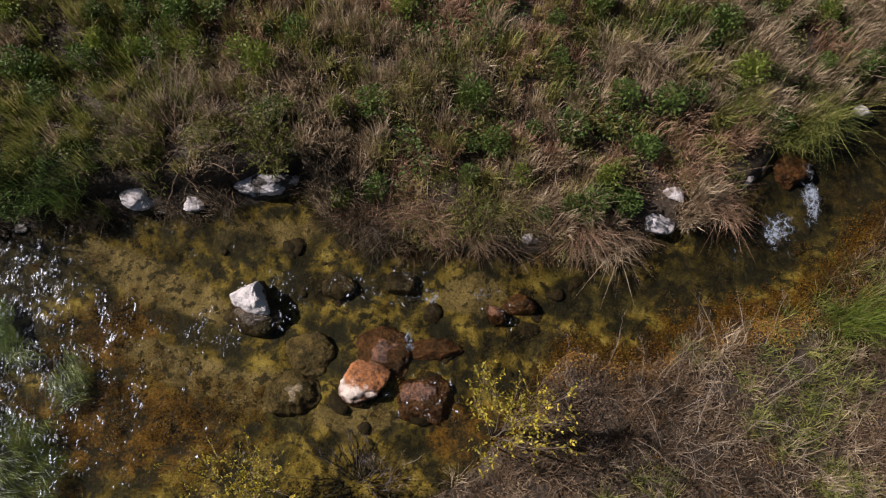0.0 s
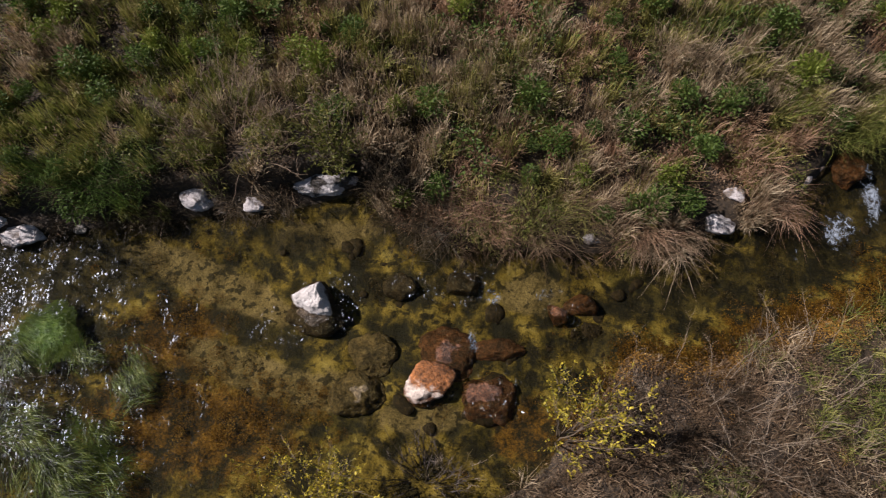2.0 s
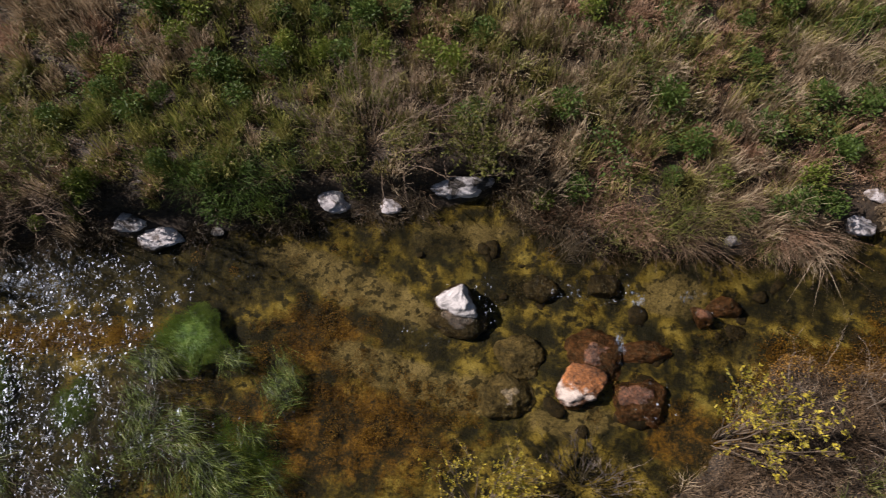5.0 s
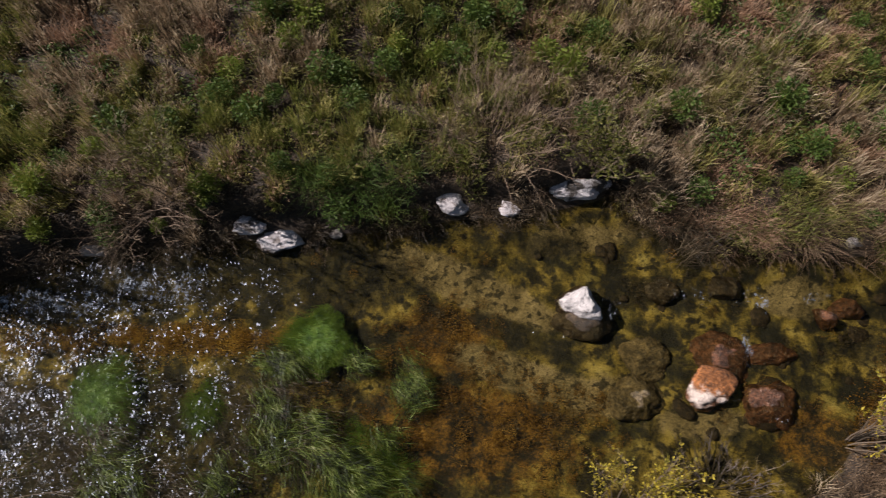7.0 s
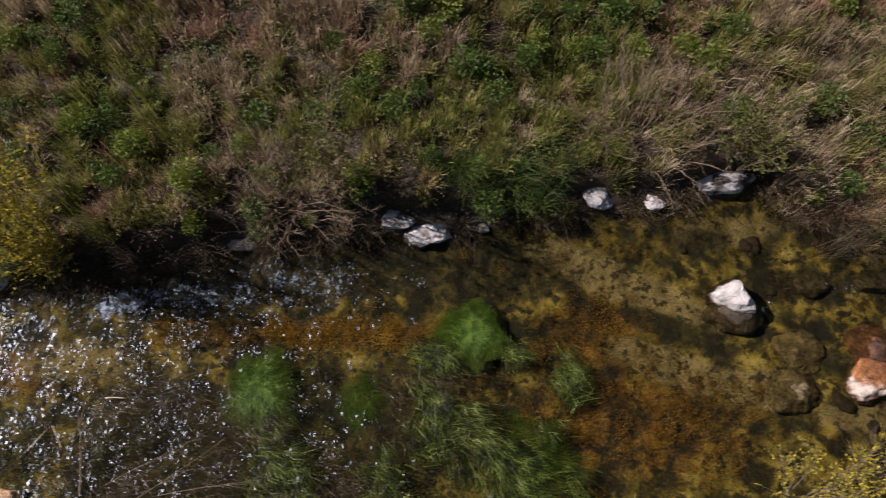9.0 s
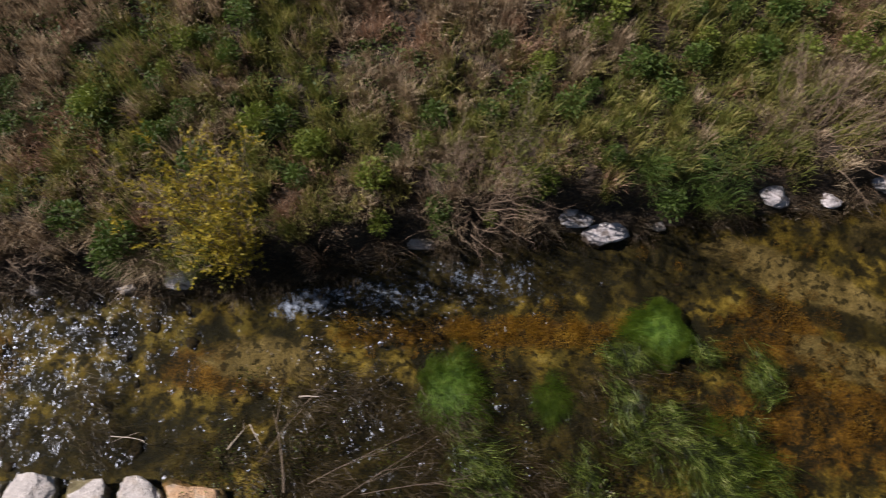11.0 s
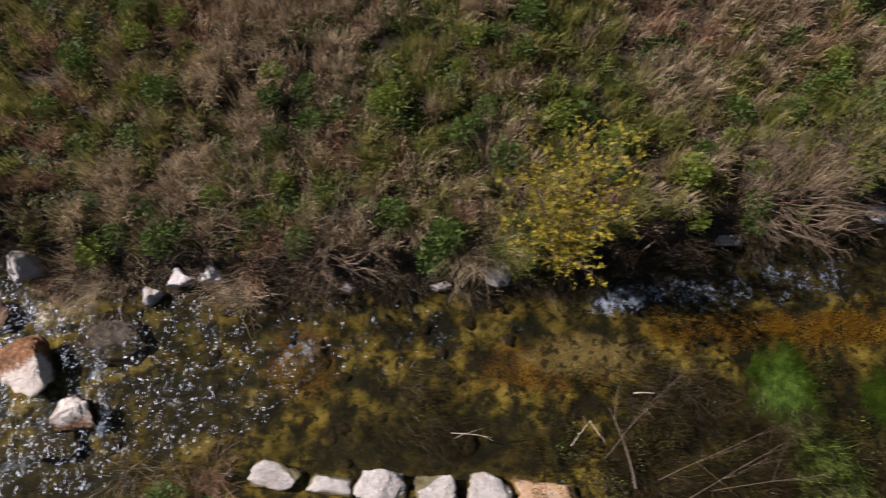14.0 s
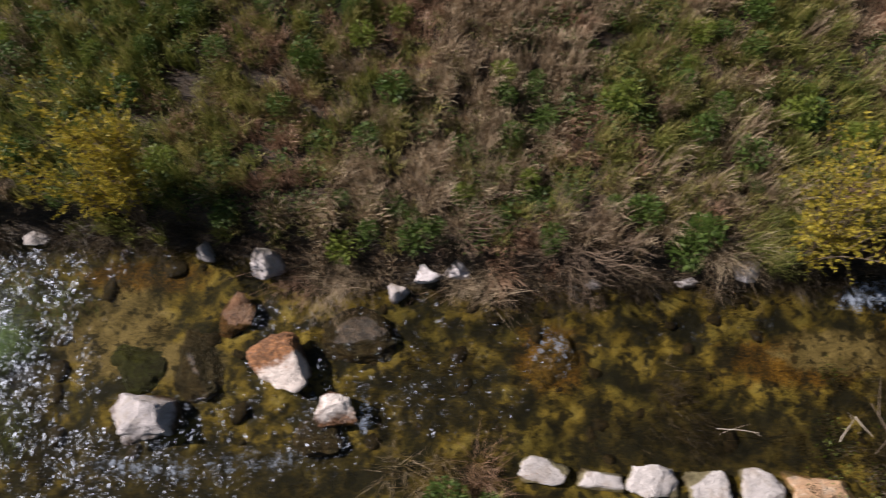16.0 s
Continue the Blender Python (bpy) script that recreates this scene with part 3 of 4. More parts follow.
def blades(name, base, bend, tall, width, material, parent=None, floor=None):
    """Arching blades: base points, the way that each tip is carried, its height and width."""
    n = len(base)
    side = np.stack([-bend[:, 1], bend[:, 0], np.zeros(n)], -1)
    side /= np.maximum(np.linalg.norm(side, axis=1, keepdims=True), 1e-6)
    spin = rng.normal(0, 0.5, n)
    side = side * np.cos(spin)[:, None] + np.array([0, 0, 1.0]) * np.sin(spin)[:, None]
    side *= width[:, None] / 2
    flat = np.concatenate([bend, np.zeros((n, 1))], 1)
    up = np.array([0, 0, 1.0])
    mid = base + flat * 0.38 + up * (tall * 0.72)[:, None]
    tip = base + flat + up * tall[:, None]
    verts = np.stack([base - side, base + side, mid - side * 0.8, mid + side * 0.8, tip], 1).reshape(-1, 3)
    k = np.arange(n)[:, None] * 5
    tris = np.concatenate([k + [0, 1, 3], k + [0, 3, 2], k + [2, 3, 4]], 1).reshape(-1, 3)
    return part(name, raw_mesh(name, verts, tris), material, parent)


def tuft_points(centres, count, radius, lean, reach, tall, seed, star=0.65, stray=0.6):
    """Blades of many tufts: they stand round each tuft's middle, bend outwards, and share its lean."""
    r = np.random.default_rng(seed)
    n = len(centres)
    who = np.repeat(np.arange(n), count)
    m = len(who)
    a = r.uniform(0, 2 * math.pi, m)
    d = np.sqrt(r.random(m))
    out = np.stack([np.cos(a), np.sin(a)], -1)
    rad = (radius * r.uniform(0.6, 1.4, n))[who]
    xy = centres[who] + out * (d * rad)[:, None]
    size = (0.45 + 1.05 * r.random(n) ** 1.4)[who] * r.uniform(0.55, 1.15, m)
    own = r.normal(0, 0.35, (n, 2))[who] * reach
    bend = (out * (0.35 + 0.9 * d)[:, None] * reach * star + own + np.asarray(lean) * reach + r.normal(0, stray, (m, 2)) * reach) * size[:, None]
    z = height(xy[:, 0], xy[:, 1])
    return np.concatenate([xy, z[:, None] - 0.01], 1), bend, tall * size * r.uniform(0.6, 1.1, m)


def scatter(n, x0, x1, y0, y1, seed):
    r = np.random.default_rng(seed)
    return np.stack([r.uniform(x0, x1, n), r.uniform(y0, y1, n)], -1)


def cut_rock(seed, detail, cuts=12, rough=0.10, flat=0.95, block=False, facets=()):
    """A unit boulder: a ball with flat faces cut off it, then roughened."""
    r = random.Random(seed)
    bm = bmesh.new()
    bmesh.ops.create_icosphere(bm, subdivisions=detail, radius=1)
    planes = []
    for _ in range(cuts):
        v = Vector((r.gauss(0, 1), r.gauss(0, 1), r.gauss(0, 0.8))).normalized()
        planes.append((v, r.uniform(0.45, 0.85)))
    if block:
        for axis in ((1, 0, 0), (-1, 0, 0), (0, 1, 0), (0, -1, 0), (0, 0, 1)):
            v = (Vector(axis) + Vector((r.gauss(0, 0.2), r.gauss(0, 0.2), r.gauss(0, 0.12)))).normalized()
            planes.append((v, r.uniform(0.62, 0.76)))
        planes = planes[6:]
    if facets:
        planes = [(Vector(f[:3]).normalized(), f[3]) for f in facets] + [(v, max(0.8, d)) for v, d in planes[:4]]
    shift = Vector((seed * 3.1, seed * 1.7, seed * 2.3))
    for v in bm.verts:
        p = v.co.copy()
        for normal, reach in planes:
            over = p.dot(normal) - reach
            if over > 0:
                p -= normal * over * flat
        p *= 1 + rough * noise.fractal(p * 1.6 + shift, 0.7, 2.1, 4) + 0.045 * noise.fractal(p * 4 + shift, 0.75, 2.2, 5)
        v.co = p
    for f in bm.faces:
        f.smooth = True
    return bm


ROCK_WORDS = {
    "pale": "pale angular limestone rock at the water's edge", "grey": "grey weathered stone half hidden in the bank", "orange": "rust-stained limestone boulder standing in the stream",
    "red": "reddish algae-covered boulder just under the water", "bank": "mottled white stone set in the grassy bank", "block": "pale limestone block beside the stream", "patchy": "dark stone with white patches under the bank", "rust": "limestone boulder with a rusty back and a white face", "wet": "white rock with a dark wet base in the stream",
    "redpale": "white-topped boulder with a brown wet base", "mud": "silt-covered brown boulder under shallow water",
    "dark": "dark algae-covered boulder under the water", "ochre": "ochre algae-covered stone on the stream bed", "moss": "green algae-covered boulder under clear water",
    "slab": "flat orange-brown slab rising from the stream", "tan": "long tan stone block at the end of a row"}


def rock(x, y, top, sx, sy, kind, turn=None, group="", label="", block=False, facets=()):
    seed = int(abs(x) * 100) + int(abs(y) * 37)
    r = random.Random(seed)
    bm = cut_rock(seed, 5 if max(sx, sy) > 0.42 else 4, rough=0.19 if kind in ("bank", "patchy") else 0.15, flat=0.6 if kind in ("mud", "moss", "dark", "ochre", "red") else 0.78 if kind == "wet" else 0.95, block=block, facets=facets)
    floor_z = float(height(x, y))
    tall = max(0.55 * min(sx, sy), top - floor_z + 0.06)
    grow = 1.14 if block else 1.0
    bm.transform(Matrix.Diagonal((sx * 0.56 * grow, sy * 0.58 * grow, tall * 0.55, 1)))
    zs = [v.co.z for v in bm.verts]
    ob = part("rock", bm, ROCK[kind])
    ob.matrix_basis = pose(x, y, top - max(zs), 0, 0, r.uniform(-18, 18) if turn is None else turn)
    return tagged(ob, label or ROCK_WORDS[kind], "rock", group)


def tube(verts, faces, points, radii, sides):
    start = len(verts)
    for i, (p, rad) in enumerate(zip(points, radii)):
        ahead = (points[min(i + 1, len(points) - 1)] - points[max(i - 1, 0)]).normalized()
        u = ahead.orthogonal().normalized()
        w = ahead.cross(u)
        for k in range(sides):
            a = 2 * math.pi * k / sides
            verts.append(p + (u * math.cos(a) + w * math.sin(a)) * rad)
    for i in range(len(points) - 1):
        for k in range(sides):
            a, b = start + i * sides + k, start + i * sides + (k + 1) % sides
            faces.append((a, b, b + sides, a + sides))


def shoot(r, origin, way, length, bend=0.25, sag=0.0, steps=5):
    """A wavering line of points for a stem or twig."""
    pts, p, d = [origin.copy()], origin.copy(), way.normalized()
    for _ in range(steps):
        d = (d + Vector((r.gauss(0, bend), r.gauss(0, bend), r.gauss(0, bend) - sag)) * 0.5).normalized()
        p = p + d * (length / steps)
        pts.append(p.copy())
    return pts


def leaf(verts, faces, p, way, length, wide, r):
    way = way.normalized()
    side = way.orthogonal().normalized()
    side.rotate(Matrix.Rotation(r.uniform(0, 6.28), 3, way))
    k = len(verts)
    fold = way.cross(side) * wide * 0.18
    verts.extend([p, p + way * length * 0.5 + side * wide * 0.5 + fold, p + way * length, p + way * length * 0.5 - side * wide * 0.5 + fold])
    faces.append((k, k + 1, k + 2, k + 3))


def shrub(name, x, y, tall, wide, stems, twigs, leaves, bark, leaf_mat, label, seed, leaf_size=0.045, lean=(0, 0), thick=0.008, sag=0.0, category="shrub", bare_low=0.25, leaf_words="small yellow autumn leaves", foot_wide=0.35):
    """A shrub: each main stem with its twigs is a part, and its leaves a part of the stem."""
    r = random.Random(seed)
    root = new(name)
    root.matrix_basis = pose(x, y, float(height(x, y)) - 0.02)
    for _ in range(stems):
        a, out = r.uniform(0, 2 * math.pi), math.sqrt(r.random())
        way = Vector((math.cos(a) * out * wide / tall + lean[0], math.sin(a) * out * wide / tall + lean[1], 1.0))
        length = tall * r.uniform(0.65, 1.08) * way.length ** 0.4
        foot = Vector((math.cos(a), math.sin(a), 0)) * (0.07 if leaves else foot_wide * wide) * r.random()
        line = shoot(r, foot, way, length, 0.14 if leaves else 0.30, sag, 7)
        verts, faces, lv, lf = [], [], [], []
        tube(verts, faces, line, [thick * (1 - 0.82 * i / 7) for i in range(8)], 5)
        for _ in range(twigs):
            s = r.uniform(bare_low, 0.98) * 7
            i = min(int(s), 6)
            at = line[i].lerp(line[i + 1], s - i)
            ahead = (line[i + 1] - line[i]).normalized()
            spread_way = ahead + Vector((r.gauss(0, 0.6), r.gauss(0, 0.6), r.gauss(0, 0.45)))
            tl = min(tall, 1.2) * r.uniform(0.10, 0.26)
            twig = shoot(r, at, spread_way, tl, 0.25, sag * 1.5, 4)
            tube(verts, faces, twig, [thick * 0.32 * (1 - 0.7 * j / 4) for j in range(5)], 3)
            for _ in range(leaves):
                j = r.randrange(1, 4)
                q = twig[j].lerp(twig[j + 1], r.random())
                w = (twig[j + 1] - twig[j]).normalized() + Vector((r.gauss(0, 0.7), r.gauss(0, 0.7), r.gauss(0, 0.5) + 0.1))
                s2 = leaf_size * r.uniform(0.6, 1.3)
                leaf(lv, lf, q, w, s2, s2 * 0.48, r)
            if not leaves:
                for _ in range(2):
                    j = r.randrange(1, 4)
                    fine = shoot(r, twig[j], (twig[j + 1] - twig[j]).normalized() + Vector((r.gauss(0, 0.6), r.gauss(0, 0.6), r.gauss(0, 0.4))), tl * 0.6, 0.25, sag, 3)
                    tube(verts, faces, fine, [thick * 0.16, thick * 0.14, thick * 0.11, thick * 0.06], 3)
        me = bpy.data.meshes.new("stem")
        me.from_pydata(verts, [], faces)
        stem = part("stem", me, bark, root)
        if lv:
            me = bpy.data.meshes.new("leaves")
            me.from_pydata(lv, [], lf)
            part("leaves", me, leaf_mat, stem, leaf_words)
    return tagged(root, label, category)


def herb_mesh(seed, tall, wide, count, size):
    """A leafy plant: leaves on thin stalks that all spring from one root."""
    r = random.Random(seed)
    verts, faces = [Vector((0, 0, -0.02))], []
    for _ in range(count):
        a, d = r.uniform(0, 6.283), math.sqrt(r.random()) * wide
        z = tall * r.uniform(0.2, 1.0) * (1 - 0.5 * (d / wide) ** 2)
        p = Vector((math.cos(a) * d, math.sin(a) * d, z))
        s = size * r.uniform(0.6, 1.4)
        k = len(verts)
        leaf(verts, faces, p, Vector((math.cos(a) + r.gauss(0, 0.6), math.sin(a) + r.gauss(0, 0.6), r.uniform(-0.3, 0.7))), s, s * 0.55, r)
        verts.append(p + Vector((0.003, 0, 0)))
        faces.append((0, k, k + 4))
    me = bpy.data.meshes.new("leafy_plant")
    me.from_pydata(verts, [], faces)
    return me


# ---- rocks in and beside the stream ----
for spec in (
        (-0.81, 1.13, 0.12, 0.58, 0.48, "orange", 22), (-0.62, 1.33, 0.02, 0.74, 0.60, "red", 10), (-0.20, 0.90, 0.025, 0.66, 0.50, "red", -20), (-1.42, 1.40, -0.01, 0.58, 0.44, "mud", 0),
        (-1.56, 0.98, 0.01, 0.55, 0.58, "mud", 0), (-0.07, 1.42, -0.02, 0.54, 0.27, "red", 0), (0.56, 1.82, 0.04, 0.24, 0.25, "orange", 0), (0.83, 1.93, -0.02, 0.37, 0.26, "red", 0),
        (-0.44, 2.17, 0.00, 0.43, 0.26, "dark", 0), (-1.12, 2.13, -0.03, 0.37, 0.27, "dark", 0)):
    rock(*spec)
rock(-2.06, 1.97, 0.17, 0.50, 0.40, "wet", -10, facets=((-0.62, 0.62, 0.45, 0.42), (0.85, 0.40, 0.30, 0.46), (-0.8, -0.5, 0.3, 0.6), (-0.1, -0.9, 0.35, 0.50), (-0.25, -0.25, 1.0, 0.55)))
rock(-2.0, 1.76, 0.02, 0.62, 0.42, "dark", 0)
for spec in (
        (-2.0, 3.25, 0.25, 0.66, 0.32, "patchy", 8), (-3.41, 3.08, 0.20, 0.45, 0.30, "bank"), (-2.79, 3.06, 0.17, 0.30, 0.20, "bank"), (0.95, 2.62, 0.14, 0.23, 0.15, "bank"),
        (2.38, 2.81, 0.14, 0.33, 0.34, "bank", 25), (2.58, 3.12, 0.24, 0.23, 0.17, "bank"), (2.09, 2.87, 0.10, 0.16, 0.17, "pale"), (3.45, 3.40, 0.10, 0.21, 0.31, "pale"),
        (3.65, 3.54, 0.06, 0.22, 0.23, "pale")):
    rock(*spec)
for spec in (
        (4.03, 3.58, 0.05, 0.46, 0.50, "red", 0), (4.96, 4.25, 0.14, 0.32, 0.17, "pale"), (3.72, 1.91, -0.04, 0.34, 0.30, "ochre"), (-5.27, 2.69, 0.14, 0.53, 0.34, "bank", 0),
        (-5.66, 2.82, 0.18, 0.39, 0.25, "patchy"), (-4.72, 2.80, 0.05, 0.22, 0.14, "grey"), (-10.50, 2.08, 0.10, 0.26, 0.17, "pale"), (-7.98, 2.52, 0.07, 0.44, 0.10, "bank", 8),
        (-7.39, 2.59, 0.08, 0.38, 0.20, "grey"), (-11.52, 2.14, 0.08, 0.26, 0.22, "grey"), (-9.88, 2.19, 0.24, 0.40, 0.26, "bank")):
    rock(*spec)
for spec in (
        (-11.94, 1.30, -0.05, 0.62, 0.80, "ochre"), (-16.17, 0.70, 0.20, 0.60, 0.48, "pale", 0, "", "large white limestone boulder standing in the stream", True, ((-0.6, 0.1, 0.7, 0.45), (0.1, -0.8, 0.5, 0.5), (0.8, 0.1, 0.35, 0.55), (0.2, 0.9, 0.3, 0.5), (0.1, -0.15, 1.0, 0.5))), (-14.79, 1.23, 0.18, 0.80, 0.62, "rust", 0), (-14.22, 0.74, 0.14, 0.45, 0.45, "redpale", 40),
        (-14.41, 0.51, 0.00, 0.60, 0.45, "dark"), (-13.61, 2.00, 0.12, 0.26, 0.22, "pale"), (-15.39, 1.75, 0.06, 0.42, 0.62, "slab", 0), (-15.76, 1.27, 0.01, 0.61, 0.83, "dark", 0),
        (-16.39, 1.25, -0.02, 0.74, 0.58, "moss", 0), (-14.03, 1.56, 0.025, 0.95, 0.66, "dark", 10)):
    rock(*spec)
for spec in (
        (-15.02, 2.31, 0.32, 0.40, 0.38, "pale"), (-15.78, 2.48, 0.16, 0.36, 0.18, "pale", -35), (-13.29, 2.15, 0.22, 0.34, 0.22, "bank"), (-12.98, 2.19, 0.24, 0.36, 0.25, "bank"),
        (-17.76, 2.69, 0.10, 0.45, 0.24, "grey")):
    rock(*spec)
for spec in (
        (-12.14, 0.16, 0.03, 0.50, 0.24, "block", -8), (-11.58, 0.07, 0.04, 0.42, 0.25, "block", -10), (-11.09, 0.07, 0.09, 0.46, 0.36, "block", 0), (-10.55, 0.0, 0.05, 0.45, 0.29, "block", -6),
        (-10.02, -0.03, 0.05, 0.47, 0.31, "block", -12), (-9.42, -0.09, 0.05, 0.76, 0.36, "tan", -8)):
    rock(*spec, block=True, group="stones of the row", label="tan limestone block in a row of stones" if spec[5] == "tan" else "pale limestone block in a row beside the stream")

# ---- shrubs ----
YELLOW = "tall shrub with yellow autumn leaves on the bank"
shrub("yellow_shrub", -9.22, 2.28, 1.9, 0.42, 26, 24, 13, bark_mat, yellow_mat, YELLOW, 3, leaf_size=0.036, bare_low=0.04, lean=(0, 0.12))
shrub("yellow_shrub", -16.5, 2.85, 1.85, 0.48, 30, 24, 15, bark_mat, yellow_mat, YELLOW, 4, leaf_size=0.036, lean=(0, 0.1))
shrub("yellow_shrub", 0.50, 0.55, 1.55, 0.42, 14, 14, 9, bark_mat, yellow_mat, "sparse young shrub with yellow leaves at the water", 5, leaf_size=0.036, lean=(0, 0.12), bare_low=0.42)
shrub("yellow_shrub", -1.85, -0.12, 1.30, 0.40, 20, 12, 9, bark_mat, yellow_mat, "sparse slender shrub with small yellow leaves", 6, leaf_size=0.030, lean=(0, 0.28), bare_low=0.45)
shrub("olive_shrub", -1.85, 3.42, 1.05, 0.48, 22, 13, 11, bark_mat, olive_leaf_mat, "low shrub with olive leaves overhanging the bank", 7, leaf_size=0.036, leaf_words="small olive leaves")
shrub("olive_shrub", -6.35, 3.08, 1.5, 0.42, 14, 13, 10, bark_mat, olive_leaf_mat, "slender shrub with olive-yellow leaves on the bank", 18, leaf_size=0.034, lean=(0, 0.08), leaf_words="small olive leaves", bare_low=0.4)
BARE = "bare brown shrub of fine twigs on the bank"
for x, y, tall, wide, stems, seed, lean in ((-2.95, 3.75, 0.75, 0.9, 34, 8, (0, 0)), (-6.75, 2.95, 0.75, 0.75, 34, 9, (0.1, -0.1)), (-11.75, 2.42, 0.6, 0.75, 28, 10, (0, -0.2)), (-13.0, 2.75, 0.5, 0.6, 18, 14, (0, -0.1))):
    shrub("bare_shrub", x, y, tall, wide, stems * 2, 10, 0, brown_twig_mat, None, BARE, seed, lean=lean, thick=0.006, foot_wide=0.6)
LOW_BARE = "bare grey-brown shrub of fine tangled twigs on the low bank"
for x, y, tall, wide, seed in ((1.75, 0.62, 0.70, 0.8, 11), (3.0, 0.7, 0.60, 0.9, 12), (2.4, 0.1, 0.60, 0.9, 16), (4.0, 0.6, 0.5, 0.9, 17)):
    shrub("bare_shrub", x, y, tall, wide, 30, 9, 0, grey_twig_mat, None, LOW_BARE, seed, thick=0.0032, foot_wide=0.95)
shrub("dark_shrub", -0.85, 0.12, 0.38, 0.75, 40, 7, 0, dark_twig_mat, None, "dark leafless shrub leaning over the water", 13, thick=0.008)

# paler twigs added over the dark shrub to put its highlights into colour
shrub("bare_shrub", -0.55, 0.10, 0.32, 0.55, 26, 7, 0, grey_twig_mat, None, "grey leafless twigs, added as painted glints on the dark shrub", 15, thick=0.005)

# ---- grass and herbs ----


def keep_land(c, margin=-0.04):
    return c[(c[:, 1] > far_bank(c[:, 0]) + margin) | (c[:, 1] < near_bank(c[:, 0]) - margin)]


STONES = [(ob.location.x, ob.location.y, max(ob.dimensions[:2]) * 0.5) for ob in scene.objects if ob.name.startswith("rock")]


def off_stones(c, margin=0.05, sunny=0.0):
    """Tuft places that leave the stones and a strip on their sunny side free."""
    free = np.ones(len(c), bool)
    for x, y, rad in STONES:
        free &= np.hypot(c[:, 0] - x + sunny, (c[:, 1] - y - 0.04) * 0.9) > rad * 0.75 + margin
    return c[free]


slope = keep_land(scatter(8000, -20, 8, 1.9, 7.6, 101))
slope = off_stones(off_stones(slope[slope[:, 1] > far_bank(slope[:, 0]) + 0.05]), 0.06, 0.16)
rise = slope[:, 1] - far_bank(slope[:, 0])
slope = slope[(slope[:, 0] > -1.4) | (rise > 0.40) | (rng.random(len(slope)) < 0.3)]
sx, sy = slope.T
wet_edge = np.clip(1 - (sy - far_bank(sx)) / 0.8, 0, 1)
mood = fbm(sx, sy, 0.55, 111, 3) + 0.10 * smooth(sx, -3.5, 1.5) + 0.10 * smooth(sx, 0.2, 2.2) + 0.03 * smooth(-sx, 8, 10) - 0.03 * smooth(-sx, 13, 16) + rng.normal(0, 0.10, len(sx)) - 0.05 * wet_edge
rusty = (fbm(sx, sy, 0.8, 121, 2) > 0.59) | (ellipse(sx, sy, 2.6, 3.7, 1.4, 0.6) + ellipse(sx, sy, 0.2, 3.6, 1.0, 0.4) > 0.4)
kinds = np.where(mood > 0.53, np.where(rusty, 1, 0), np.where(mood > 0.45, 2, 3))
SLOPE_LEAN = (0.05, -0.25)
for k, (name, material, count, reach, tall, words) in enumerate((
        ("dry_grass", dry_mat, 92, 0.085, 0.28, "dry straw-coloured grass lying over the slope"),
        ("rusty_grass", rust_mat, 88, 0.08, 0.19, "short rust-brown dead grass on the slope"),
        ("olive_grass", olive_mat, 88, 0.075, 0.25, "olive half-dry grass on the slope"),
        ("green_grass", green_mat, 86, 0.07, 0.25, "green grass among the dry growth"))):
    base, bend, high = tuft_points(slope[kinds == k], count, 0.10, SLOPE_LEAN, reach, tall, 131 + k, 0.5, 0.62)
    tagged(blades(name, base, bend, high, rng.uniform(0.0035, 0.0105, len(base)), material), words, "grass", kind="stuff")

low = scatter(2300, -0.6, 8, -1.6, 3.4, 141)
low = low[low[:, 1] < near_bank(low[:, 0]) + 0.03]
low_tone = fbm(low[:, 0], low[:, 1], 1.1, 143, 3) + rng.normal(0, 0.06, len(low))
for name, pick, material, words in (
        ("bank_litter_grass", low_tone < 0.60, litter_mat, "short brown dead grass and litter on the low bank"),
        ("bank_dry_grass", (low_tone >= 0.60) & (low_tone < 0.65), dry_mat, "flattened straw-coloured grass on the low bank"),
        ("bank_green_grass", low_tone >= 0.65, green_mat, "dull green grass on the low bank")):
    base, bend, high = tuft_points(low[pick], 50, 0.09, (0.15, 0.1), 0.095, 0.12, 142, 0.3, 0.8)
    tagged(blades(name, base, bend, high, rng.uniform(0.003, 0.009, len(base)), material), words, "grass", kind="stuff")

outer = np.concatenate([scatter(2600, -24, 12, -6, 0.0, 171), scatter(1900, -24, 12, 7.3, 12, 172)])
outer = outer[(outer[:, 1] < near_bank(outer[:, 0]) - 0.12) | (outer[:, 1] > 6)]
outer = outer[~((outer[:, 0] > -0.6) & (outer[:, 1] < 3) & (outer[:, 1] > -1.6) & (outer[:, 0] < 8))]
base, bend, high = tuft_points(outer, 22, 0.2, (0.0, -0.2), 0.14, 0.3, 173)
tagged(blades("meadow_grass", base, bend, high, rng.uniform(0.016, 0.028, len(base)), olive_mat), "rough half-dry meadow grass round the stream", "grass", kind="stuff")

# hanging fringe of dry grass at the water's edge
fx = rng.uniform(-20, 5.5, 450)
fringe = np.stack([fx, far_bank(fx) + rng.uniform(0.0, 0.14, 450)], -1)
base, bend, high = tuft_points(off_stones(fringe), 40, 0.08, (0.0, -0.8), 0.12, 0.12, 151)
# beyond x = -0.6 the fringe gets a darker material for the bank's shade
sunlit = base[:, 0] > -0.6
for name, pick, material, words in (("bank_fringe_grass", sunlit, litter_mat, "dry grass hanging from the bank over the water"), ("bank_fringe_shaded", ~sunlit, deadweed_mat, "dead grass hanging over the water, coloured dark for the bank's shade")):
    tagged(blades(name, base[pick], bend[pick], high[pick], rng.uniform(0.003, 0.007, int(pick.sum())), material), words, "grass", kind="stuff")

TUSSOCK = "dry grass tussock arching over the bank"


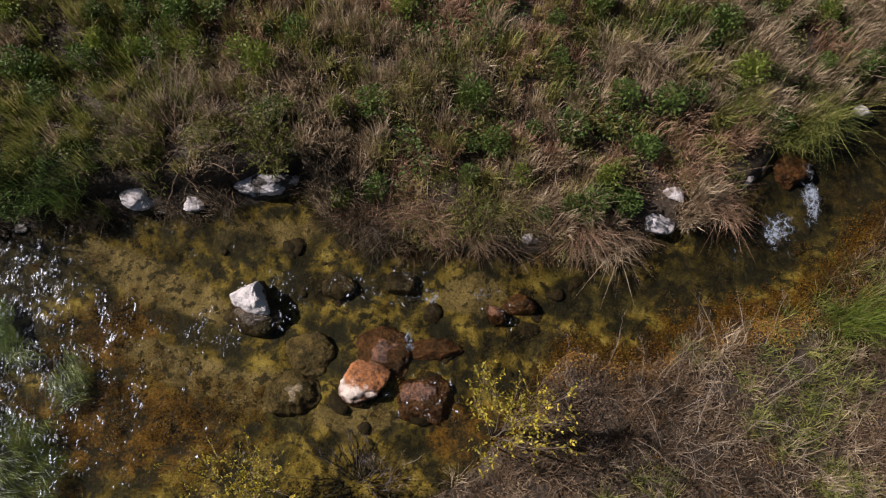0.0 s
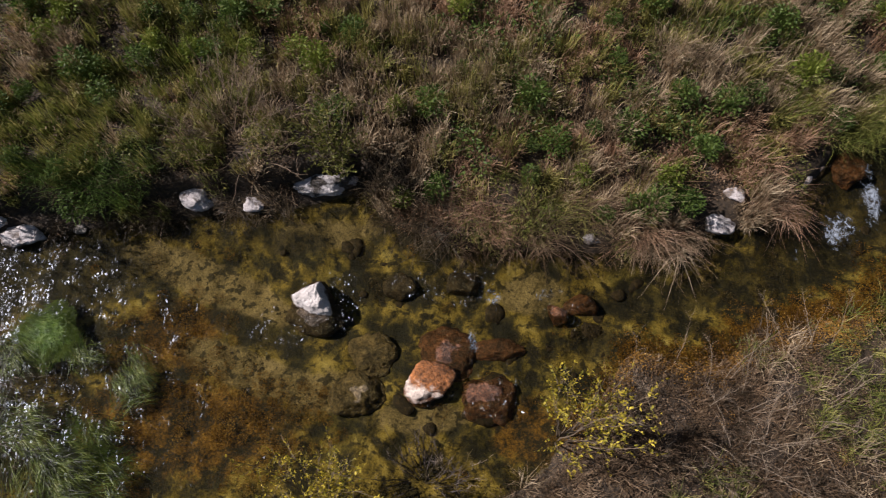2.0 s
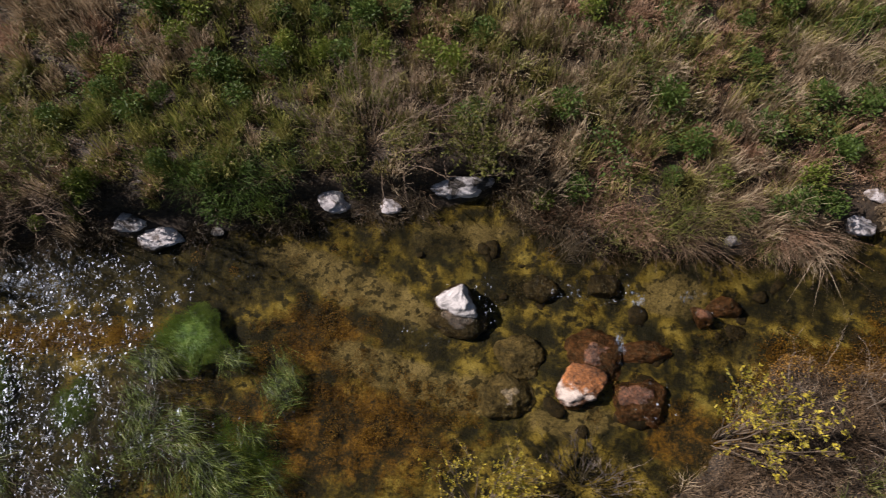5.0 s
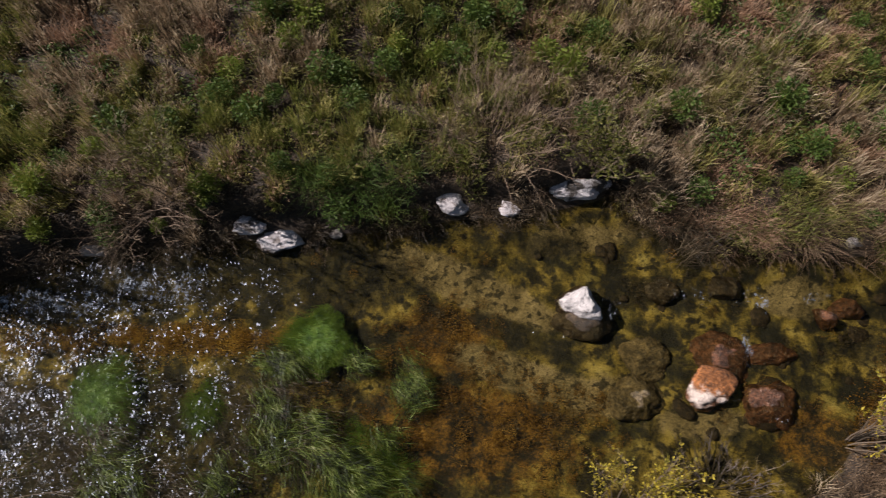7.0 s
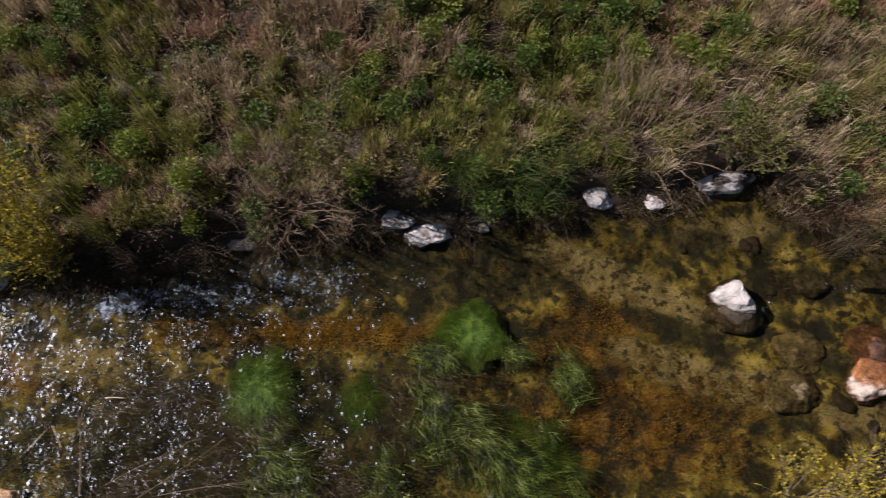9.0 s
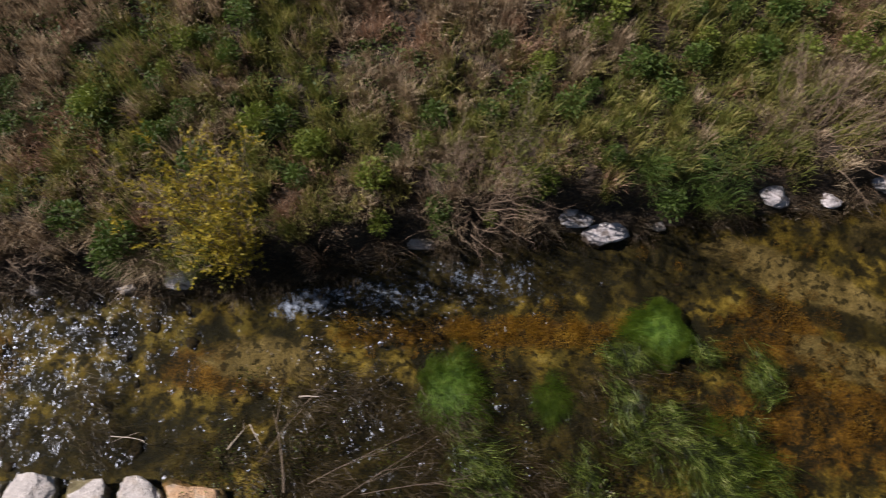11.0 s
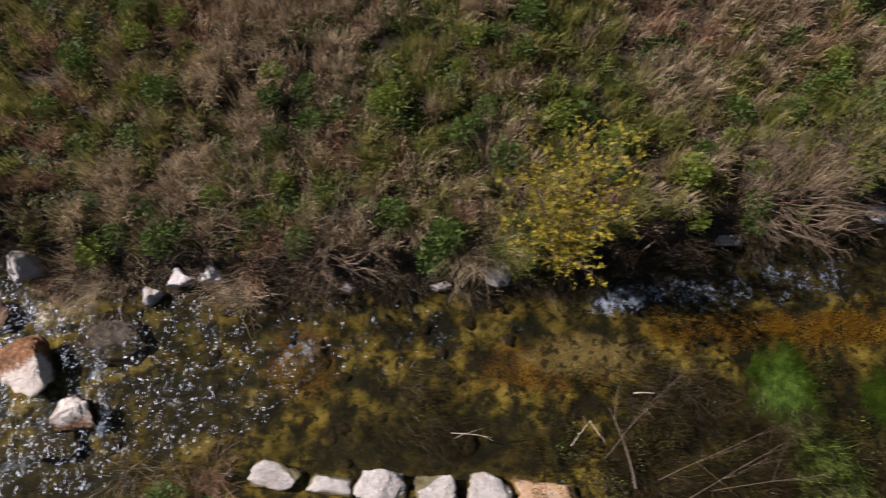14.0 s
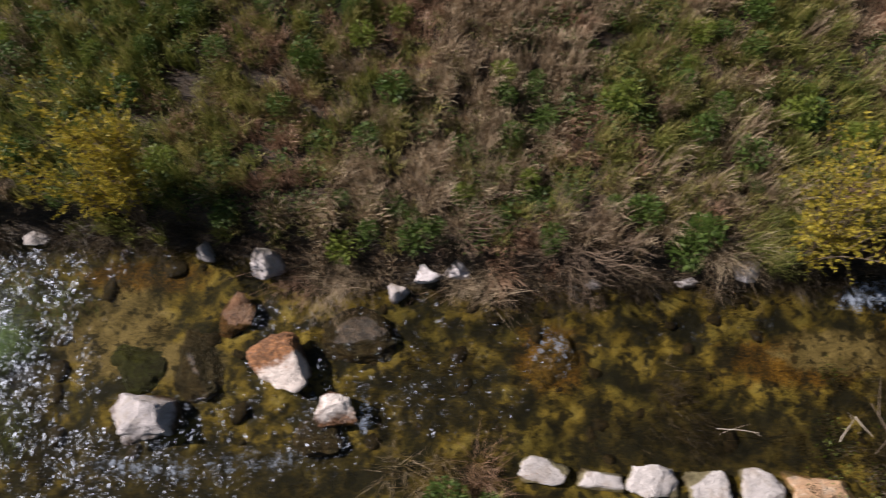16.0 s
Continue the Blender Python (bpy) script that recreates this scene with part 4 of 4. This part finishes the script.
def tussock(x, y, count, radius, reach, tall, material, label, seed, lean=(0, -0.4)):
    middles = np.random.default_rng(seed).normal(0, radius, (9, 2))
    base, bend, high = tuft_points(middles, count // 9, radius * 0.8, lean, reach * 0.72, tall, seed, 0.5, 0.75)
    base[:, 2] = -0.02
    ob = blades("grass_tussock", base, bend, high, rng.uniform(0.002, 0.006, len(base)), material)
    ob.matrix_basis = pose(x, y, float(height(x, y)))
    return tagged(ob, label, "grass tussock")


for i, (x, y, reach, tall, material, label) in enumerate((
        (-0.95, 2.82, 0.42, 0.42, deadweed_mat, "dark brown grass tussock hanging over the water"), (0.2, 2.68, 0.36, 0.35, litter_mat, TUSSOCK), (-0.2, 2.85, 0.32, 0.3, rust_mat, TUSSOCK),
        (1.5, 2.85, 0.36, 0.30, rust_mat, TUSSOCK), (1.0, 3.0, 0.34, 0.3, litter_mat, TUSSOCK), (1.75, 2.62, 0.34, 0.2, dry_mat, TUSSOCK), (0.7, 2.85, 0.3, 0.3, olive_mat, TUSSOCK),
        (2.25, 4.75, 0.42, 0.5, dry_mat, "tall straw-coloured grass tussock"), (3.0, 3.2, 0.36, 0.22, rust_mat, TUSSOCK), (-0.42, 4.35, 0.25, 0.5, olive_mat, "upright yellow-green grass tussock"),
        (5.0, 1.6, 0.42, 0.6, lime_mat, "tall green grass tussock on the low bank"), (4.4, 4.15, 0.42, 0.4, green_mat, "dark green grass tussock over the bank"), (4.0, 3.95, 0.35, 0.35, green_mat, "dark green grass tussock over the bank"), (3.3, 4.4, 0.3, 0.3, lime_mat, "bright green grass tussock"),
        (4.35, 1.70, 0.42, 0.6, lime_mat, "tall green grass tussock on the low bank"), (4.65, 1.85, 0.42, 0.65, green_mat, "tall green grass tussock on the low bank"),
        (-4.0, 3.32, 0.2, 0.3, herb_mat, "green grass tussock at the bank's edge"), (-5.0, 3.2, 0.2, 0.3, herb_mat, "green grass tussock at the bank's edge"), (-4.4, 3.28, 0.2, 0.3, herb_mat, "green grass tussock at the bank's edge"),
        (-10.1, 2.3, 0.25, 0.3, dry_mat, TUSSOCK), (-12.8, 2.15, 0.3, 0.18, dry_mat, TUSSOCK), (-14.2, 2.28, 0.26, 0.12, dry_mat, TUSSOCK), (-14.6, 2.26, 0.24, 0.12, rust_mat, TUSSOCK), (-13.3, -0.05, 0.3, 0.2, dry_mat, "dry grass tussock beside the row of stones"), (-12.8, -0.1, 0.3, 0.2, rust_mat, "dry grass tussock beside the row of stones"), (-9.75, 2.4, 0.25, 0.35, green_mat, "green grass tussock at the bank's edge"))):
    tussock(x, y, 720, 0.15, reach, tall, material, label, 160 + i)

# low leafy growth between the grass


def leaf_cover(name, centres, count, radius, tall, size, material, words, seed):
    r = np.random.default_rng(seed)
    who = np.repeat(np.arange(len(centres)), count)
    m = len(who)
    a, d = r.uniform(0, 2 * math.pi, m), np.sqrt(r.random(m))
    big = r.uniform(0.6, 1.5, len(centres))[who]
    xy = centres[who] + np.stack([np.cos(a), np.sin(a)], -1) * (d * radius * big)[:, None]
    z = height(xy[:, 0], xy[:, 1]) + tall * big * r.uniform(0.1, 1.0, m) * (1 - 0.6 * d ** 2)
    p = np.concatenate([xy, z[:, None]], 1)
    way = np.stack([np.cos(a), np.sin(a), r.uniform(-0.2, 0.8, m)], -1) + r.normal(0, 0.5, (m, 3))
    way /= np.linalg.norm(way, axis=1, keepdims=True)
    side = np.cross(way, r.normal(0, 0.6, (m, 3)) + [0, 0, 1.0])
    side /= np.linalg.norm(side, axis=1, keepdims=True)
    length = size * r.uniform(0.6, 1.4, m)[:, None]
    verts = np.stack([p, p + way * length * 0.5 + side * length * 0.27, p + way * length, p + way * length * 0.5 - side * length * 0.27], 1).reshape(-1, 3)
    ob = part(name, raw_mesh(name, verts, np.arange(m * 4).reshape(-1, 4)), material)
    return tagged(ob, words, "undergrowth", kind="stuff")


litter = scatter(2200, -0.5, 7, -1.6, 3.2, 226)
litter = litter[litter[:, 1] < near_bank(litter[:, 0]) + 0.04]
leaf_cover("bank_litter", litter, 50, 0.12, 0.05, 0.022, litter_mat, "brown dead leaves and litter on the low bank", 227)
shore = np.stack([rng.uniform(0.6, 5.0, 520), rng.normal(0.0, 0.12, 520)], -1)
shore[:, 1] += near_bank(shore[:, 0])
leaf_cover("shore_litter", shore, 60, 0.10, 0.04, 0.018, rustweed_mat, "golden-brown leaf litter along the low shore", 230)
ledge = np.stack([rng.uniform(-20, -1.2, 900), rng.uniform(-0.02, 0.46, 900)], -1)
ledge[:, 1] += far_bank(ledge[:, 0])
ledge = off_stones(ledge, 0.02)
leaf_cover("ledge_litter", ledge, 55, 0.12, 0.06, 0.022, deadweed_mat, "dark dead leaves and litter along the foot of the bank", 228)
base, bend, high = tuft_points(ledge[::3], 26, 0.12, (0.0, -0.4), 0.10, 0.07, 229, 0.3, 0.9)
tagged(blades("ledge_straw", base, bend, high, rng.uniform(0.0025, 0.006, len(base)), litter_mat), "broken dead stalks along the foot of the bank", "grass", kind="stuff")
cover = scatter(2600, -20, 7.5, 2.0, 7.2, 221)
cover = off_stones(cover[cover[:, 1] > far_bank(cover[:, 0]) + np.where(cover[:, 0] > -1.4, 0.06, 0.40)])
tone = fbm(cover[:, 0], cover[:, 1], 0.7, 222, 3) - 0.05 * smooth(cover[:, 0], -2, 2) + 0.05 * smooth(-cover[:, 0], 12, 16)
leaf_cover("dead_undergrowth", cover[tone < 0.46], 80, 0.13, 0.20, 0.022, litter_mat, "brown withered leafy growth on the slope", 223)
leaf_cover("olive_undergrowth", cover[(tone >= 0.46) & (tone < 0.56)], 80, 0.13, 0.22, 0.026, olive_leaf_mat, "olive leafy growth on the slope", 224)
leaf_cover("green_undergrowth", cover[tone >= 0.56], 80, 0.13, 0.22, 0.036, herb_mat, "green leafy growth on the slope", 225)

fallen = scatter(2600, -20, 7.5, 2.0, 7.4, 231)
fallen = off_stones(fallen[fallen[:, 1] > far_bank(fallen[:, 0]) + 0.25])
leaf_cover("slope_litter", fallen, 34, 0.17, 0.05, 0.026, litter_mat, "fallen brown leaves and stalks under the grass", 232)

herb_meshes = [herb_mesh(200 + i, 0.26, 0.15, 290, 0.036) for i in range(4)]
spots = scatter(900, -20, 7.5, 2.0, 7.0, 201)
spots = spots[spots[:, 1] > far_bank(spots[:, 0]) + 0.10]
odds = fbm(spots[:, 0], spots[:, 1], 0.9, 211, 3)
spots = spots[odds > 0.52][:170]
bushy = [(-5.09, 5.36), (-4.51, 4.24), (-4.86, 4.63), (-3.10, 5.28), (-2.89, 4.78), (-4.15, 4.70), (-0.80, 4.16), (0.33, 4.20), (-0.44, 5.36), (1.83, 5.44), (2.05, 4.24), (1.44, 3.86),
         (3.53, 4.55), (3.30, 5.19), (2.56, 4.16), (-5.52, 5.44), (-5.28, 5.02), (-4.65, 4.58), (-2.71, 5.34), (-5.65, 4.05), (-2.08, 4.60)]
bushy += [(-7.18, 3.94), (-9.44, 5.23), (-8.88, 3.95), (-11.04, 4.12), (-12.42, 4.14), (-10.43, 2.44), (-9.76, 3.37), (-7.82, 3.15), (-11.00, 2.70), (-13.67, 4.26), (-14.70, 4.68), (-9.15, 3.88),
          (-10.26, 3.67), (-13.98, 3.73), (-15.45, 2.75), (-14.18, 2.42), (-13.39, 2.45), (-10.58, 2.31), (-15.00, 4.13), (-16.22, 3.40), (-18.31, 4.83), (-13.1, -0.1), (-12.7, -0.2)]
marked = np.array(bushy + [(3.55, 4.5), (1.95, 3.0), (1.08, 2.82), (0.34, 4.2), (-0.82, 4.15), (1.7, 3.05), (2.9, 4.3), (-10.55, 2.45), (-10.4, 2.6), (-12.0, 2.35), (-13.2, 2.55), (-13.6, 2.8), (-12.9, 2.9), (-12.5, 2.7), (-14.2, 2.9), (-11.3, 2.8), (-12.2, 3.1), (-13.9, 2.55), (-9.75, 3.0), (-8.9, 3.35), (-6.0, 3.1)])
for i, (x, y) in enumerate(np.concatenate([marked, spots])):
    ob = new("leafy_plant", herb_meshes[i % 4])
    if not herb_meshes[i % 4].materials:
        herb_meshes[i % 4].materials.append(herb_mat if i % 4 else lime_mat)
    s = random.uniform(0.9, 1.35) if i < len(bushy) else random.uniform(0.5, 1.1)
    ob.matrix_basis = pose(float(x), float(y), float(height(x, y)) + 0.06, 0, 0, random.uniform(0, 360)) @ Matrix.Diagonal((s, s, s * random.uniform(0.8, 1.5), 1))
    tagged(ob, "bright green leafy plant among the grass" if i % 4 == 0 else "dark green leafy plant among the grass", "plant", "leafy plants on the slope")

# ---- weed in the water ----


def strands(name, centres, count, radius, way, length, lift, material, seed, words):
    """Limp strands that lie along the current at the surface."""
    r = np.random.default_rng(seed)
    who = np.repeat(np.arange(len(centres)), count)
    m = len(who)
    xy = centres[who] + r.normal(0, radius, (m, 2))
    turn = np.radians(way) + r.normal(0, 0.55, len(centres))[who] + r.normal(0, 0.25, m)
    reach = length * r.uniform(0.5, 1.3, m)
    bend = np.stack([np.cos(turn), np.sin(turn)], -1) * reach[:, None]
    z = r.uniform(-0.045, lift, m)
    base = np.concatenate([xy, z[:, None]], 1)
    ob = blades(name, base, bend, r.normal(0.0, 0.012, m), r.uniform(0.002, 0.0048, m), material)
    return tagged(ob, words, "water weed", kind="stuff")


green_weed = scatter(420, -7.6, -3.8, -0.3, 1.45, 301)
green_weed = green_weed[fbm(green_weed[:, 0], green_weed[:, 1], 1.9, 311, 2) > 0.60]
strands("water_weed", green_weed, 105, 0.07, -42, 0.21, 0.015, weed_mat, 302, "green water weed trailing in the current")
dead_weed = scatter(420, -11.0, -4.6, -0.4, 1.1, 303)
dead_weed = dead_weed[fbm(dead_weed[:, 0], dead_weed[:, 1], 1.5, 313, 2) + 0.06 * smooth(dead_weed[:, 0], -9, -7.5) > 0.53]
strands("dead_weed", dead_weed, 110, 0.12, -25, 0.15, 0.008, deadweed_mat, 304, "brown dead grass and weed matted in the water")
left_weed = scatter(30, -18.6, -17.2, 0.4, 2.5, 305)
strands("water_weed", left_weed, 80, 0.12, -60, 0.3, -0.005, weed_mat, 306, "green water weed trailing in the current")


def algae_clump(x, y, rx, ry, count, way, seed, label, ragged=1.0):
    """A boulder cloaked in green hair-like algae combed by the current."""
    count = count * 4
    r = np.random.default_rng(seed)
    a, d = r.uniform(0, 2 * math.pi, count), np.sqrt(r.random(count))
    rim = 0.75 + 0.5 * lattice(np.cos(a) * 2.2 + seed, np.sin(a) * 2.2 + 9, 17) + ragged * (lattice(np.cos(a) * 4 + seed, np.sin(a) * 4 + 5, 23) - 0.6)
    u, v = np.cos(a) * d * rim, np.sin(a) * d * rim
    z = 0.05 * (1 - d ** 2) - 0.025 + r.normal(0, 0.008 + 0.008 * ragged, count)
    base = np.stack([u * rx, v * ry, z], -1)
    turn = np.radians(way) + v * 1.1 + r.normal(0, 0.3 + 0.5 * ragged, count)
    length = (0.10 + 0.12 * d) * r.uniform(0.5, 1.2, count)
    bend = np.stack([np.cos(turn), np.sin(turn)], -1) * length[:, None]
    ob = blades("algae_clump", base, bend, -0.04 * r.random(count) + 0.01, r.uniform(0.0012, 0.0028, count), algae_mat)
    ob.matrix_basis = pose(x, y, -0.10 if seed in (404, 403) else -0.022)
    tagged(ob, label, "algae")
    bm = cut_rock(seed, 3)
    bm.transform(Matrix.Diagonal((rx * 0.65, ry * 0.65, 0.07, 1)))
    part("core", bm, ROCK["moss"], ob).location.z = -0.06
    return ob


ALGAE = "clump of bright green hair algae in the stream"
for x, y, rx, ry, n, way, seed in ((-4.78, 1.58, 0.34, 0.36, 2600, 160, 401), (-7.05, 0.98, 0.32, 0.34, 2200, -50, 402), (-6.0, 0.92, 0.2, 0.2, 500, -60, 403), (-4.3, 0.35, 0.5, 0.3, 1400, -20, 404), (-17.9, 1.5, 0.25, 0.3, 1000, -60, 405)):
    algae_clump(x, y, rx, ry, n, way, seed, ALGAE, 0.2 if seed == 401 else 1.0)

debris = scatter(260, -9.6, -4.4, -0.3, 1.25, 307)
debris = debris[fbm(debris[:, 0], debris[:, 1], 1.7, 308, 2) > 0.47]
for name, pick, material, words, seed in (("weed_debris", slice(0, None, 2), deadweed_mat, "brown leaf debris caught in the weed", 309), ("weed_leaves", slice(1, None, 3), weed_mat, "small green leaves of water plants", 310)):
    ob = leaf_cover(name, debris[pick], 70, 0.14, 0.03, 0.022, material, words, seed)
    ob.location.z = 0.11

# rusty tufts of algae on the bed
tufts = scatter(1500, -5, 5, -0.2, 2.6, 321)
tz = ellipse(tufts[:, 0], tufts[:, 1], -3.3, 0.65, 1.7, 0.75) + ellipse(tufts[:, 0], tufts[:, 1], 3.3, 1.75, 1.6, 0.35, 12) + ellipse(tufts[:, 0], tufts[:, 1], -3.6, 1.6, 0.7, 0.5)
tufts = tufts[(tz + rng.normal(0, 0.15, len(tz)) > 0.3) & (fbm(tufts[:, 0], tufts[:, 1], 2.5, 322, 2) > 0.42)]
strip = np.stack([rng.uniform(-8.2, -4.9, 130), 1.64 + rng.normal(0, 0.10, 130)], -1)
ob = leaf_cover("ochre_algae", strip, 170, 0.08, 0.07, 0.012, ochre_mat, "bright ochre algae along the stream bed", 328)
ob = leaf_cover("rusty_algae", tufts, 130, 0.07, 0.08, 0.012, rustweed_mat, "rust-brown tufts of algae on the stream bed", 323)
fuzz = scatter(2600, -18.5, 6, -0.2, 4.2, 324)
fuzz = fuzz[(fuzz[:, 1] < far_bank(fuzz[:, 0]) - 0.02) & (fuzz[:, 1] > near_bank(fuzz[:, 0])) & (fbm(fuzz[:, 0], fuzz[:, 1], 2.0, 325, 3) > 0.56)]
ob = leaf_cover("dark_algae", fuzz, 70, 0.09, 0.05, 0.017, deadweed_mat, "dark brown tufts of algae on the stream bed", 326)


# cobbles of the bed
cob_verts, cob_faces = [], []
ball = bmesh.new()
bmesh.ops.create_icosphere(ball, subdivisions=2, radius=1)
unit = np.array([v.co for v in ball.verts])
tri = np.array([[v.index for v in f.verts] for f in ball.faces])
ball.free()
spots = np.concatenate([scatter(90, -1.2, 6, 0.6, 4.2, 331), scatter(70, -18.5, -8.8, 0.2, 2.4, 332), scatter(12, -4.8, -1, 1.6, 3.0, 333)])
spots = spots[(spots[:, 1] < far_bank(spots[:, 0]) - 0.05) & (spots[:, 1] > near_bank(spots[:, 0]) + 0.05)]
spots = spots[np.maximum(ellipse(spots[:, 0], spots[:, 1], -16.4, 1.6, 0.8, 0.6), ellipse(spots[:, 0], spots[:, 1], -2.9, 2.2, 1.1, 0.3)) < 0.3]
for i, (x, y) in enumerate(spots):
    s = 0.035 + 0.10 * rng.random() ** 2
    lump = unit * (1 + 0.4 * (lattice(unit[:, 0] * 1.7 + i, unit[:, 1] * 1.7 + unit[:, 2], 340)[:, None] - 0.5) * 2)
    turn = rng.uniform(0, 6.28)
    c, sn = math.cos(turn), math.sin(turn)
    lump = lump * [s * rng.uniform(0.8, 1.5), s * rng.uniform(0.7, 1.1), s * 0.42]
    lump = np.stack([lump[:, 0] * c - lump[:, 1] * sn, lump[:, 0] * sn + lump[:, 1] * c, lump[:, 2]], -1)
    cob_verts.append(lump + [x, y, min(float(height(x, y)) - s * 0.10, -0.03 - s * 0.4)])
    cob_faces.append(tri + i * len(unit))


cobbles = part("bed_cobbles", raw_mesh("bed_cobbles", np.concatenate(cob_verts), np.concatenate(cob_faces), True), ground_mat)
tagged(cobbles, "algae-covered cobbles on the stream bed", "cobbles", kind="stuff")


# ---- driftwood ----
def stick(x, y, z, way, length, thick, material, label, seed, forks=2, lift=0.05):
    r = random.Random(seed)
    verts, faces = [], []
    ahead = Vector((math.cos(radians(way)), math.sin(radians(way)), lift))
    line = shoot(r, Vector((0, 0, 0)), ahead, length, 0.10, 0, 6)
    tube(verts, faces, line, [thick * (1 - 0.7 * i / 6) for i in range(7)], 6)
    for _ in range(forks):
        i = r.randrange(2, 6)
        side = shoot(r, line[i], ahead + Vector((r.gauss(0, 0.6), r.gauss(0, 0.6), r.gauss(0, 0.15))), length * r.uniform(0.25, 0.5), 0.12, 0, 4)
        tube(verts, faces, side, [thick * 0.5 * (1 - 0.7 * j / 4) for j in range(5)], 5)
    me = bpy.data.meshes.new("stick")
    me.from_pydata(verts, [], faces)
    ob = part("stick", me, material)
    ob.matrix_basis = pose(x, y, z)
    return tagged(ob, label, "stick")


stick(-9.22, 0.42, 0.03, 55, 0.30, 0.006, straw_mat, "bleached stick lying in the weed", 501, 1)
stick(-9.02, 0.66, 0.03, -60, 0.24, 0.007, straw_mat, "bleached stick lying in the weed", 502, 0)
stick(-8.55, 0.93, 0.02, 2, 0.20, 0.010, straw_mat, "bleached stick lying in the weed", 503, 0)
stick(-8.63, 0.02, 0.02, 92, 0.8, 0.010, bark_mat, "pale weathered branch lying across the weed", 504, 2, 0.0)
stick(-10.4, 0.55, 0.02, -8, 0.4, 0.005, straw_mat, "thin dead branch in the water", 505, 4)
for i, (x, y, way, length) in enumerate(((-8.9, 0.3, 50, 1.1), (-8.4, 0.1, 25, 1.2), (-8.2, -0.1, 30, 1.3), (-7.9, 0.0, 10, 1.1))):
    stick(x, y, 0.02, way, length, 0.0035, bark_mat, "thin bare branch reaching over the water", 510 + i, 5, 0.35)
